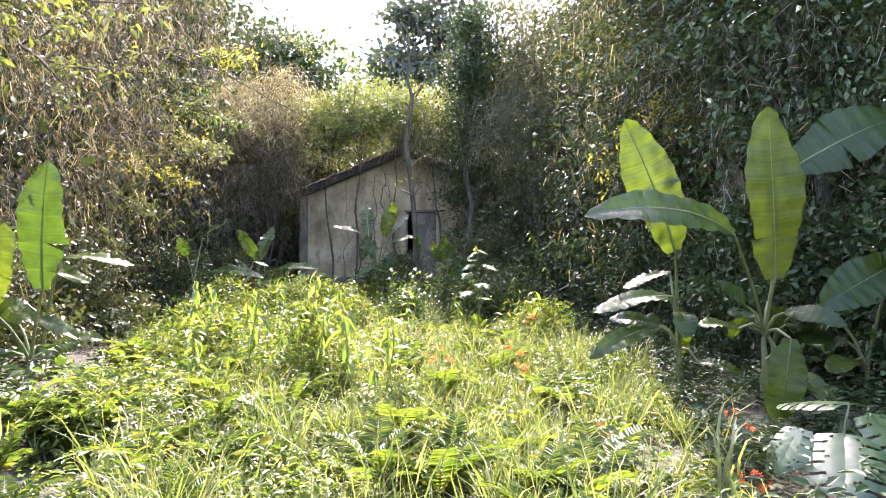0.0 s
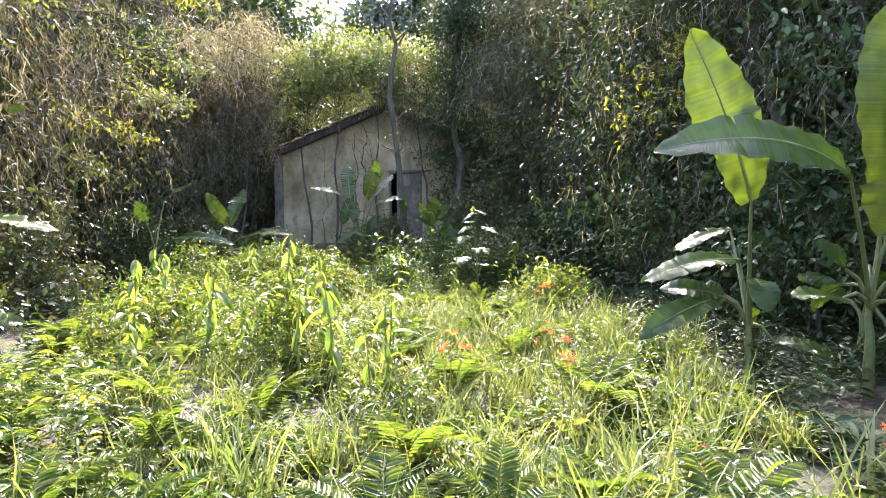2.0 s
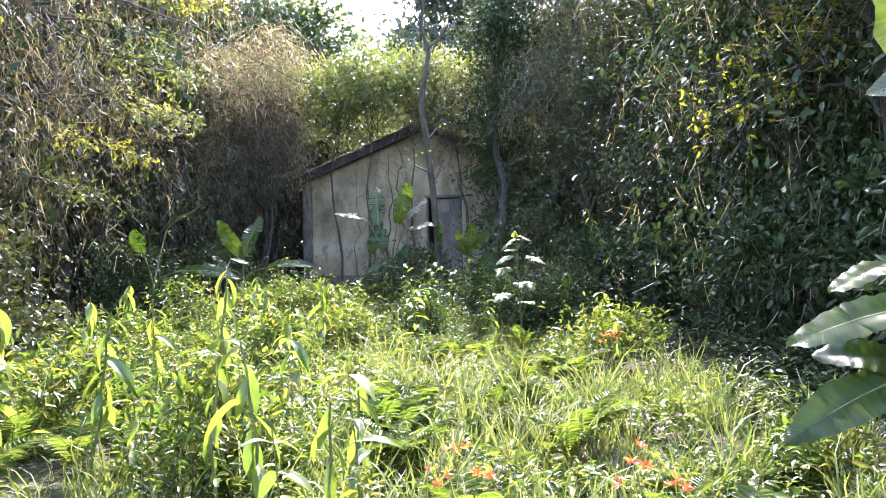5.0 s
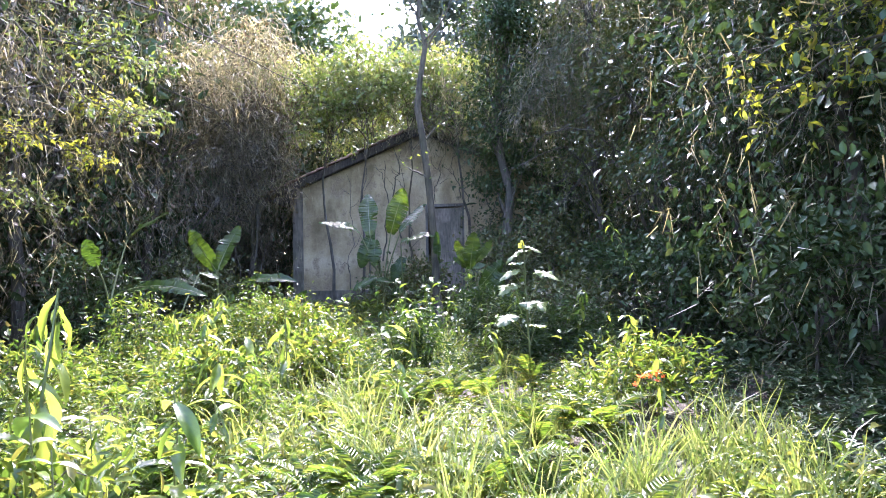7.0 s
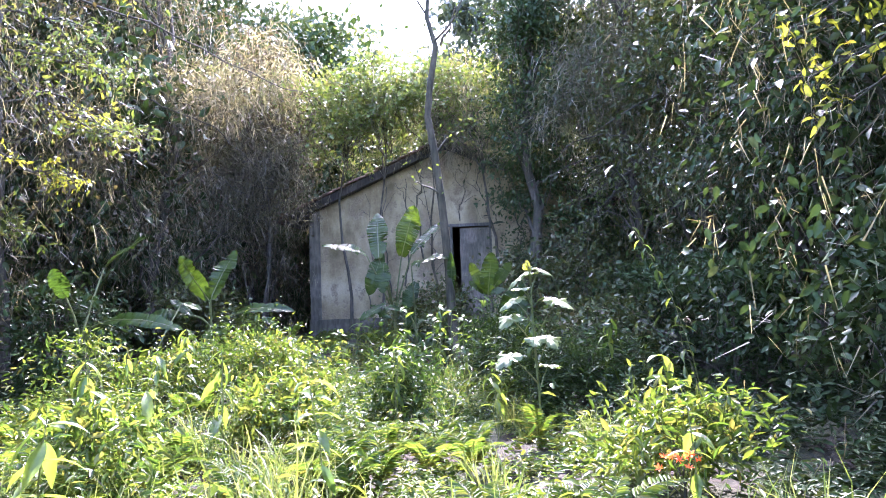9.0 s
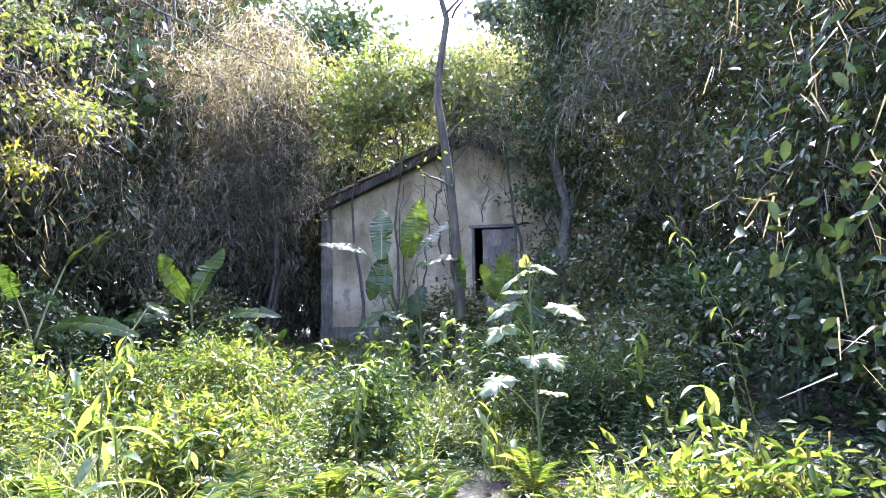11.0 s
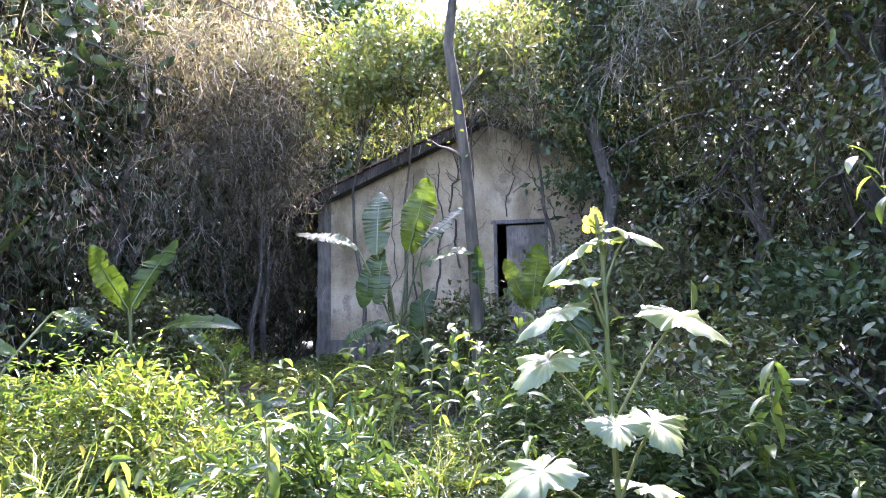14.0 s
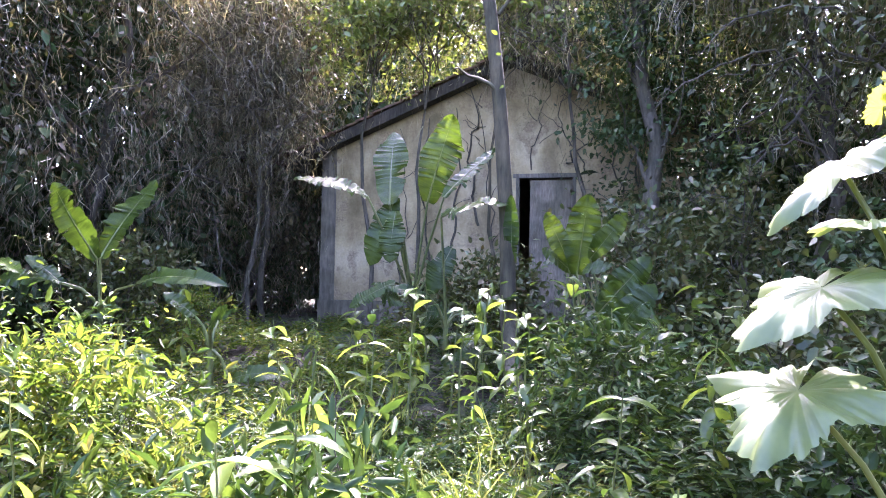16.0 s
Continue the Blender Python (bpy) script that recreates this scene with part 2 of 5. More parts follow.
def tube(points, radii, sides=7):
    """A tapering round branch along points."""
    pts = np.asarray(points, dtype=float)
    rad = np.asarray(radii, dtype=float)
    d = unit(np.gradient(pts, axis=0))
    ref = np.where(np.abs(d[:, 2:3]) > 0.9, np.array([[1.0, 0, 0]]), np.array([[0, 0, 1.0]]))
    s = unit(np.cross(d, ref))
    for i in range(1, len(s)):
        s[i] = s[i - 1] - d[i] * np.dot(s[i - 1], d[i])
    s = unit(s)
    u = np.cross(d, s)
    a = np.linspace(0, 2 * np.pi, sides, endpoint=False)
    v = pts[:, None, :] + rad[:, None, None] * (np.cos(a)[None, :, None] * s[:, None, :] + np.sin(a)[None, :, None] * u[:, None, :])
    n = len(pts)
    i, j = np.meshgrid(np.arange(n - 1), np.arange(sides), indexing="ij")
    k = (j + 1) % sides
    q = np.stack([i * sides + j, i * sides + k, (i + 1) * sides + k, (i + 1) * sides + j], -1).reshape(-1, 4)
    return v.reshape(-1, 3), [q]


# leaf outlines: across (of the width), along (of the length), fold
LEAF_SIMPLE = (np.array([(0, 0, 0), (0.40, 0.24, 0.07), (0.42, 0.60, 0.07), (0, 1, -0.08), (-0.42, 0.60, 0.07), (-0.40, 0.24, 0.07)]), [np.array([(0, 1, 2, 3), (0, 3, 4, 5)])])
LEAF_LONG = (np.array([(0, 0, 0), (0.42, 0.28, 0.08), (0, 0.3, 0), (-0.42, 0.28, 0.08), (0.40, 0.62, 0.0), (0, 0.64, -0.08), (-0.40, 0.62, 0.0), (0, 1, -0.3)]),
             [np.array([(2, 1, 4, 5), (3, 2, 5, 6)]), np.array([(0, 1, 2), (0, 2, 3), (5, 4, 7), (6, 5, 7)])])
LEAF_QUAD = (np.array([(0, 0, 0), (0.44, 0.42, 0.06), (0, 1, -0.05), (-0.44, 0.42, 0.06)]), [np.array([(0, 1, 2, 3)])])
LEAF_STRIP = (np.array([(-0.5, 0, 0), (0.5, 0, 0), (0.12, 1, -0.1), (-0.12, 1, -0.1)]), [np.array([(0, 1, 2, 3)])])
LEAF_ARCH = (np.array([(-0.5, 0, 0), (0.5, 0, 0), (0.45, 0.45, 0.03), (-0.45, 0.45, 0.03), (0.32, 0.78, -0.08), (-0.32, 0.78, -0.08), (0.04, 0.98, -0.32), (-0.04, 0.98, -0.32)]), [np.array([(0, 1, 2, 3), (3, 2, 4, 5), (5, 4, 6, 7)])])


def leaves(pile, pos, along, length, width, outline, rng, face_up=0.6):
    """Many leaves at once: pos and along (n, 3), length and width (n)."""
    n = len(pos)
    if n == 0:
        return
    d = unit(along)
    up = np.array([[0, 0, 1.0]]) * face_up + rng.normal(0, 0.6, (n, 3))
    s = unit(np.cross(d, up))
    nrm = np.cross(s, d)
    tv, tf = outline
    v = (pos[:, None, :] + (tv[None, :, 0, None] * width[:, None, None]) * s[:, None, :]
         + (tv[None, :, 1, None] * length[:, None, None]) * d[:, None, :] + (tv[None, :, 2, None] * length[:, None, None]) * nrm[:, None, :])
    k = len(tv)
    off = (np.arange(n) * k)[:, None, None]
    pile.add(v.reshape(-1, 3), [(f[None] + off).reshape(-1, f.shape[1]) for f in tf])


def ground_z(x, y):
    t = np.clip((np.asarray(y, dtype=float) - 19.0) / 6.0, 0, 1)
    x = np.asarray(x, dtype=float)
    return 0.42 * t * t * (3 - 2 * t) + 0.05 * np.sin(x * 0.9 + 1.3) * np.sin(np.asarray(y) * 0.7) + 0.03 * np.sin(x * 2.3 + np.asarray(y) * 1.7)


def wander(start, end, n, amount, rng):
    """A branch line from start to end that strays a little."""
    t = np.linspace(0, 1, n)[:, None]
    line = np.asarray(start)[None] * (1 - t) + np.asarray(end)[None] * t
    stray = np.cumsum(rng.normal(0, amount, (n, 3)), axis=0)
    stray -= t * stray[-1]
    return line + stray


# ---- ground ----
gx = np.concatenate([[-900, -300, -100, -50, -30], np.linspace(-20, 20, 81), [30, 50, 100, 300, 900]])
gy = np.concatenate([[-900, -300, -100, -40, -15], np.linspace(-8, 40, 97), [50, 70, 100, 300, 900]])
X, Y = np.meshgrid(gx, gy, indexing="ij")
inside = (np.abs(X) < 21) & (Y > -9) & (Y < 41)
Z = np.where(inside, ground_z(X, Y) + np.array([[noise.noise((x * 1.1, y * 1.1, 0)) * 0.05 for y in gy] for x in gx]), 0.0)
i, j = np.meshgrid(np.arange(len(gx) - 1), np.arange(len(gy) - 1), indexing="ij")
w = len(gy)
q = np.stack([i * w + j, (i + 1) * w + j, (i + 1) * w + j + 1, i * w + j + 1], -1).reshape(-1, 4)
ground = new("ground", smooth(mesh_np("ground", np.stack([X, Y, Z], -1).reshape(-1, 3), [q], GROUND)))
tagged(ground, "brown soil with leaf litter under the undergrowth", "ground", kind="structure")


# ---- the ruined house ----
HX0, HX1, HY0, HY1 = -5.80, 2.60, 27.5, 33.6
EAVE, RIDGE, RIDGE_X = 4.28, 6.08, -1.60
DX0, DX1, DTOP, WALL = -1.51, -0.29, 3.58, 0.35


def gable_wall(name, y0, y1, door):
    """A thick gable wall; door: with a doorway cut through."""
    z0 = 0.0
    bm = bmesh.new()
    outline = [(HX0, z0), (HX1, z0), (HX1, EAVE), (RIDGE_X, RIDGE), (HX0, EAVE)]
    if door:
        outline = [(HX0, z0), (DX0, z0), (DX0, DTOP), (DX1, DTOP), (DX1, z0), (HX1, z0), (HX1, EAVE), (RIDGE_X, RIDGE), (HX0, EAVE)]
    f = bm.faces.new([bm.verts.new((x, y0, z)) for x, z in outline])
    out = bmesh.ops.extrude_face_region(bm, geom=[f])
    for v in out["geom"]:
        if isinstance(v, bmesh.types.BMVert):
            v.co.y = y1
    bmesh.ops.recalc_face_normals(bm, faces=bm.faces)
    bmesh.ops.triangulate(bm, faces=[f for f in bm.faces if len(f.verts) > 4])
    return bm_mesh(name, bm, PLASTER)


def box(bm, x0, x1, y0, y1, z0, z1, bevel=0.0):
    made = bmesh.ops.create_cube(bm, size=1.0, matrix=Matrix.Translation(((x0 + x1) / 2, (y0 + y1) / 2, (z0 + z1) / 2)) @ Matrix.Diagonal((x1 - x0, y1 - y0, z1 - z0, 1)))
    if bevel:
        edges = list({e for v in made["verts"] for e in v.link_edges})
        bmesh.ops.bevel(bm, geom=edges, offset=bevel, segments=2, affect="EDGES")


def box_mesh(name, x0, x1, y0, y1, z0, z1, mat, bevel=0.01):
    bm = bmesh.new()
    box(bm, x0, x1, y0, y1, z0, z1, bevel)
    return bm_mesh(name, bm, mat)


DAMP = bark_material("damp_plaster", (0.06, 0.053, 0.042), (0.20, 0.175, 0.13), 3.0)
house = thing("ruined_house", 0, 0, 0, "abandoned single-storey house with stained plaster gable, overgrown by creepers", "house")
part("front_wall", gable_wall("front_wall", HY0, HY0 + WALL, True), house, "stained grey plaster gable wall with a doorway")
part("back_wall", gable_wall("back_wall", HY1 - WALL, HY1, False), house)
part("side_wall", box_mesh("side_wall", HX0, HX0 + WALL, HY0 + WALL, HY1 - WALL, 0.0, EAVE - 0.05, PLASTER), house)
part("side_wall", box_mesh("side_wall", HX1 - WALL, HX1, HY0 + WALL, HY1 - WALL, 0.0, EAVE - 0.05, PLASTER), house)
part("corner_pilaster", box_mesh("corner_pilaster", HX0 - 0.04, HX0 + 0.30, HY0 - 0.05, HY0 + 0.002, 0.0, EAVE + 0.1, DAMP, 0.02), house, "dark damp-stained corner pilaster")
part("plinth", box_mesh("plinth", HX0 - 0.06, DX0 - 0.1, HY0 - 0.08, HY0 - 0.004, 0.0, 0.95, DAMP, 0.02), house, "damp dark plinth")
frame_mat = bark_material("door_frame_wood", (0.07, 0.06, 0.05), (0.2, 0.18, 0.15), 9.0)
door_frame = part("door_frame", box_mesh("door_frame", DX0 - 0.07, DX1 + 0.07, HY0 - 0.03, HY0 + 0.12, DTOP, DTOP + 0.09, frame_mat), house, "weathered wooden lintel")
part("jamb", box_mesh("jamb", DX0 - 0.01, DX0 + 0.07, HY0 - 0.02, HY0 + 0.12, 0.3, DTOP, frame_mat), house)
part("jamb", box_mesh("jamb", DX1 - 0.07, DX1 + 0.01, HY0 - 0.02, HY0 + 0.12, 0.3, DTOP, frame_mat), house)
door = part("door", box_mesh("door", DX0 + 0.28, DX1 - 0.08, HY0 + 0.07, HY0 + 0.11, 0.42, DTOP - 0.03, WOOD), house, "grey weathered plank door standing ajar")
for k in range(4):
    x = DX0 + 0.30 + k * 0.21
    part("plank", box_mesh("plank", x, x + 0.20, HY0 + 0.057, HY0 + 0.069, 0.45, DTOP - 0.06, WOOD, 0.004), door)
part("door_step", box_mesh("door_step", DX0 - 0.15, DX1 + 0.15, HY0 - 0.5, HY0 - 0.085, 0.1, 0.5, PLASTER, 0.03), house)


ROOF_WOOD = bark_material("rotten_roof_board", (0.02, 0.017, 0.013), (0.075, 0.065, 0.05), 6.0)


def roof_side(name, x_eave, z_eave, thick):
    """Rows of half-round tiles running from the ridge down to one eave, on a boarded slab."""
    pile = Pile()
    ridge = np.array([RIDGE_X, 0, RIDGE + 0.06])
    eave = np.array([x_eave, 0, z_eave])
    rng = np.random.default_rng(4)
    d = unit(eave - ridge)
    nrm = np.array([-d[2], 0, d[0]]) * (1 if d[0] > 0 else -1)
    run = np.linalg.norm(eave - ridge)
    ys = np.arange(HY0 - 0.28, HY1 + 0.28, 0.2)
    ts = np.arange(0, run, 0.36)
    a = np.linspace(0, np.pi, 5)
    for y in ys:
        for t in ts:
            lift = rng.normal(0, 0.008)
            rows = []
            for tt, r in ((t - 0.03, 0.085), (t + 0.38, 0.11)):
                c = ridge + d * tt + nrm * (0.03 + lift + (0.025 if r > 0.1 else 0)) + np.array([0, y + rng.normal(0, 0.006), 0])
                rows.append(c[None] + r * np.cos(a)[:, None] * np.array([[0, 1.0, 0]]) + r * 0.8 * np.sin(a)[:, None] * nrm[None])
            v = np.concatenate(rows)
            pile.add(v, [np.array([(k, k + 1, k + 6, k + 5) for k in range(4)])])
    tiles = pile.mesh(name, ROOF)
    bm = bmesh.new()
    corners = [ridge + nrm * 0.02, eave + nrm * 0.02, eave - nrm * thick, ridge - nrm * thick]
    vs = [[bm.verts.new((c[0], y, c[2])) for c in corners] for y in (HY0 - 0.32, HY1 + 0.32)]
    for k in range(4):
        bm.faces.new((vs[0][k], vs[0][(k + 1) % 4], vs[1][(k + 1) % 4], vs[1][k]))
    bm.faces.new(vs[0])
    bm.faces.new(vs[1][::-1])
    bmesh.ops.recalc_face_normals(bm, faces=bm.faces)
    return tiles, bm_mesh("roof_boards", bm, ROOF_WOOD)


slope = (RIDGE - EAVE) / (RIDGE_X - HX0)
for x_eave in (HX0 - 0.80, HX1 + 0.6):
    over = (HX0 - x_eave) if x_eave < RIDGE_X else (x_eave - HX1)
    tiles, boards = roof_side("roof_tiles", x_eave, EAVE - slope * over + 0.10, 0.20)
    slab = part("roof", boards, house, "sagging boarded roof slope")
    tagged(part("roof_tiles", tiles, slab, "mossy dark clay tiles"), kind="stuff")


# bare creeper stems that cling to the gable
def dead_creeper(x, z0, z1, seed):
    rng = np.random.default_rng(seed)
    ob = thing("dead_creeper", x, HY0 - 0.10, z0, "bare brown creeper stem clinging to the plaster wall", "creeper", "creeper stems on the wall")
    line = wander((0, 0.0, 0), (rng.normal(0, 0.25), 0.0, z1 - z0), 16, 0.07, rng)
    line[:, 1] = 0.06 + 0.02 * np.sin(np.arange(16))
    v, f = tube(line, np.linspace(0.028, 0.010, 16) * rng.uniform(0.6, 1.2), 6)
    part("stem", smooth(mesh_np("stem", v, f, BARK)), ob)
    for k in (5, 8, 11, 13):
        tip = line[k] + np.array([rng.choice([-1, 1]) * rng.uniform(0.2, 0.5), 0.0, rng.uniform(0.1, 0.6)])
        v, f = tube(wander(line[k], tip, 6, 0.04, rng) * np.array([1, 0, 1]) + np.array([0, 0.06, 0]), np.linspace(0.010, 0.004, 6), 5)
        part("twig", smooth(mesh_np("twig", v, f, BARK)), ob)


for k, (x, z0, z1) in enumerate([(-3.95, 0.4, 4.7), (-3.6, 0.4, 4.9), (-2.9, 1.8, 5.1), (-2.3, 2.6, 5.6), (-1.85, 0.4, 5.4), (-1.1, 3.75, 5.8), (-0.6, 3.8, 5.6), (-0.1, 3.7, 5.3), (0.4, 2.6, 5.0), (0.9, 2.4, 4.9)]):
    dead_creeper(x, z0, z1, 600 + k)


def creeper_curtain(label, x0, x1, y0, y1, top, drop, n, seed, leafy, leaf_mat, width=0.014):
    """Dead strands that hang side by side from a height top(x), with small leaves on some of them."""
    rng = np.random.default_rng(seed)
    foot = np.array([(x0 + x1) / 2, (y0 + y1) / 2, float(top((x0 + x1) / 2))])
    ob = thing("hanging_creeper", *foot, label, "creeper", "hanging creepers")
    twigs, green = Pile(), Pile()
    m = max(1, n // 9)
    knot = rng.uniform(0, 1, m)[rng.integers(0, m, n)] * (x1 - x0) + x0
    x = np.clip(knot + rng.normal(0, 0.12, n), x0, x1)
    cur = np.stack([x, rng.uniform(y0, y1, n), np.array([float(top(v)) for v in x]) + rng.normal(0.05, 0.22, n)], -1) - foot
    length = rng.uniform(drop[0], drop[1], n) / 7
    sway = rng.normal(0, 0.75, (n, 3)) * np.array([1, 0.5, 0.2])
    for k in range(7):
        d = sway * (1 - k / 9) + np.array([0, 0, 0.5 - 0.35 * k]) + rng.normal(0, 0.38, (n, 3))
        d = unit(d)
        leaves(twigs, cur, d, length * 1.15, np.full(n, width) * rng.uniform(0.5, 1.5, n), LEAF_STRIP, rng, 0.2)
        side = rng.random(n) < leafy
        size = rng.uniform(0.06, 0.13, n)
        leaves(green, cur[side] + rng.normal(0, 0.05, (int(side.sum()), 3)), rng.normal(0, 0.7, (int(side.sum()), 3)) + np.array([0, 0, -0.5]), size[side], size[side] * 0.5, LEAF_SIMPLE, rng)
        cur = cur + d * length[:, None]
    tagged(part("veil", twigs.mesh("veil", LEAF_DRY), ob, "dry grey-brown twigs"), kind="stuff")
    if green.n:
        part("foliage", green.mesh("foliage", leaf_mat), ob)


def verge(x):
    return RIDGE + 0.15 - abs(x - RIDGE_X) * slope


creeper_curtain("dry creepers hanging over the plaster gable", -1.5, 2.5, 26.75, 27.1, lambda x: verge(x) + 0.25, (0.5, 1.7), 620, 650, 0.25, LEAF_CANOPY)
creeper_curtain("leafy creeper draped over the ridge of the roof", -2.3, 2.6, 26.8, 27.3, lambda x: verge(x) + 0.45, (0.3, 0.8), 520, 651, 0.95, LEAF_SUNLIT)
creeper_curtain("thin creeper growing along the verge of the roof", -4.6, -2.2, 26.9, 27.2, lambda x: verge(x) + 0.40, (0.2, 0.5), 90, 652, 0.8, LEAF_SUNLIT)
creeper_curtain("grey veil of dead creepers hanging beside the eave", -8.4, -5.7, 25.2, 26.6, lambda x: 7.6 + 0.5 * math.sin(x * 3), (0.8, 2.2), 600, 653, 0.45, LEAF_SUNLIT, 0.022)
creeper_curtain("grey veil of dead creepers hanging beside the eave", -8.2, -6.0, 24.8, 26.2, lambda x: 5.6 + 0.5 * math.sin(x * 4), (0.7, 2.0), 500, 654, 0.4, LEAF_OLIVE, 0.022)
creeper_curtain("grey veil of dead creepers hanging from the trees", -8.2, -5.2, 22.6, 24.2, lambda x: 7.0 + 0.7 * math.sin(x * 2), (0.8, 2.2), 450, 655, 0.5, LEAF_OLIVE, 0.02)
creeper_curtain("dead creepers hanging in the shade beside the house", 1.5, 4.2, 23.0, 24.0, lambda x: 6.4 + 0.8 * math.sin(x * 3), (0.8, 2.2), 700, 656, 0.3, LEAF_CANOPY, 0.016)


# ---- plants with large leaves ----
def blade_mesh(length, width, arch, rng, torn=0.5, rows=28, across=3):
    """A banana-like blade along +Y from the origin, facing +Z, arched, creased along the rib, with torn edges and side veins."""
    slits = [(float(s), int(rng.integers(0, 2)), float(rng.uniform(0.1, 0.55))) for s in rng.uniform(0.15, 0.92, int(torn * 16))]
    t = np.unique(np.concatenate([np.linspace(0, 1, rows)] + [np.array([s - 0.007, s, s + 0.007]) for s, _, _ in slits]))
    rows = len(t)
    half = width / 2 * np.clip(np.sin(np.pi * np.clip(t * 0.93 + 0.06, 0, 1)) ** 0.6, 0.02, 1) * (0.82 + 0.25 * t) * (1 + 0.05 * np.sin(t * 13 + width * 40))
    half[-1] = 0.01
    cut = np.ones((rows, 2))
    flap = np.zeros((rows, 2))
    for s, side, deep in slits:
        cut[int(np.argmin(np.abs(t - s))), side] = deep
        flap[:, side] += np.where(t > s, rng.normal(0, 0.10), 0.0) * np.exp(-np.maximum(t - s, 0) * 9)
    bend = arch * 4 * t * (1 - t) * length
    v, uvs = [], []
    cols = np.linspace(-1, 1, 2 * across + 1)
    wave = rng.uniform(0, 6.28)
    for k in range(rows):
        pleat = 0.035 * math.sin(t[k] * 120)
        for c in cols:
            side = 0 if c < 0 else 1
            u = c * min(1.0, cut[k, side] / max(abs(c), 1e-6)) if abs(c) > cut[k, side] else c
            x = u * half[k]
            z = (bend[k] + abs(u) * half[k] * 0.28 - (u * u) * half[k] * (0.18 + flap[k, side] * 3) + pleat * abs(u) * width
                 + 0.06 * width * abs(u) * math.sin(t[k] * 9 + wave))
            v.append((x, t[k] * length - abs(u) * half[k] * 0.12, z))
            uvs.append((u, t[k] * length))
    n = len(cols)
    q = [(k * n + c, k * n + c + 1, (k + 1) * n + c + 1, (k + 1) * n + c) for k in range(rows - 1) for c in range(n - 1)]
    rib = [(0, t[k] * length, bend[k] - 0.004) for k in range(rows)]
    rib_v, rib_f = tube(rib, np.linspace(0.014, 0.003, rows) * max(0.5, min(1.3, length)), 5)
    return np.array(v), [np.array(q)], rib_v, rib_f, np.array(uvs)


def aim(base, tip, face_deg):
    """Turn +Y to tip - base, with +Z between facing the clearing's near end (0) and facing up (90)."""
    y = (Vector(tip) - Vector(base)).normalized()
    want = Vector((0, -math.cos(radians(face_deg)), math.sin(radians(face_deg))))
    z = (want - y * want.dot(y)).normalized()
    x = y.cross(z)
    return Matrix((x, y, z)).transposed().to_4x4()


def banana_plant(label, specs, stems, seed, low=0, torn=0.5, group="banana plants in the clearing"):
    """specs: base, tip, width, facing, arch of each blade; stems: x, y of each stalk's foot."""
    rng = np.random.default_rng(seed)
    specs = list(specs)
    for sx, sy in stems * low:
        a, z, far = rng.uniform(0, 6.28), float(ground_z(sx, sy)) + rng.uniform(0.35, 1.1), rng.uniform(0.45, 0.85)
        bx, by = sx + 0.22 * math.cos(a), sy + 0.22 * math.sin(a)
        specs.append((bx, by, z, sx + far * math.cos(a), sy + far * math.sin(a), max(0.12, z + rng.uniform(-0.4, 0.25)), rng.uniform(0.16, 0.30), rng.uniform(25, 70), rng.uniform(0.05, 0.16)))
    fx, fy = stems[0]
    fz = float(ground_z(fx, fy))
    plant = thing("banana_plant", fx, fy, fz, label, "banana plant", group)
    foot = Vector((fx, fy, fz))
    tops = []
    for sx, sy in stems:
        mine = [s for s in specs if min(stems, key=lambda m: (m[0] - s[0]) ** 2 + (m[1] - s[1]) ** 2) == (sx, sy)] or specs[:1]
        top_z = float(np.clip(np.median([s[2] for s in mine]) - 0.25, 0.45, 1.6))
        z0 = float(ground_z(sx, sy)) - 0.05
        line = wander((sx - fx, sy - fy, z0 - fz), (sx - fx, sy - fy, top_z - fz), 7, 0.012, rng)
        v, f = tube(line, np.linspace(0.055, 0.026, 7), 8)
        part("pseudostem", smooth(mesh_np("pseudostem", v, f, STEM)), plant, "green and brown fibrous stalk")
        tops.append((Vector(line[-1]), (sx, sy)))
    for bx, by, bz, tx, ty, tz, width, face, arch in specs:
        base, tip = Vector((bx, by, bz)) - foot, Vector((tx, ty, tz)) - foot
        length = (tip - base).length
        v, f, rv, rf, uvs = blade_mesh(length, width * 1.12, arch, rng, torn)
        turn = Matrix.Translation(base) @ aim(base, tip, face)
        me = smooth(mesh_np("leaf", v, f, LEAF_BANANA))
        corner = np.zeros(len(me.loops), dtype=np.int32)
        me.loops.foreach_get("vertex_index", corner)
        me.uv_layers.new(name="UVMap").data.foreach_set("uv", uvs[corner].astype(np.float32).ravel())
        me.transform(turn)
        leaf = part("leaf", me, plant)
        rib = smooth(mesh_np("midrib", rv, rf, STEM))
        rib.transform(turn)
        part("midrib", rib, leaf)
        top = min(tops, key=lambda m: (m[0] - base).length)[0]
        mid = (top + base) / 2 + Vector((0, 0, 0.06))
        pts = [top - Vector((0, 0, 0.05)), top * 0.65 + mid * 0.35, mid, base * 0.6 + mid * 0.4, base]
        pv, pf = tube([tuple(p) for p in pts], np.linspace(0.022, 0.012, 5), 6)
        part("petiole", smooth(mesh_np("petiole", pv, pf, STEM)), leaf)
    return plant


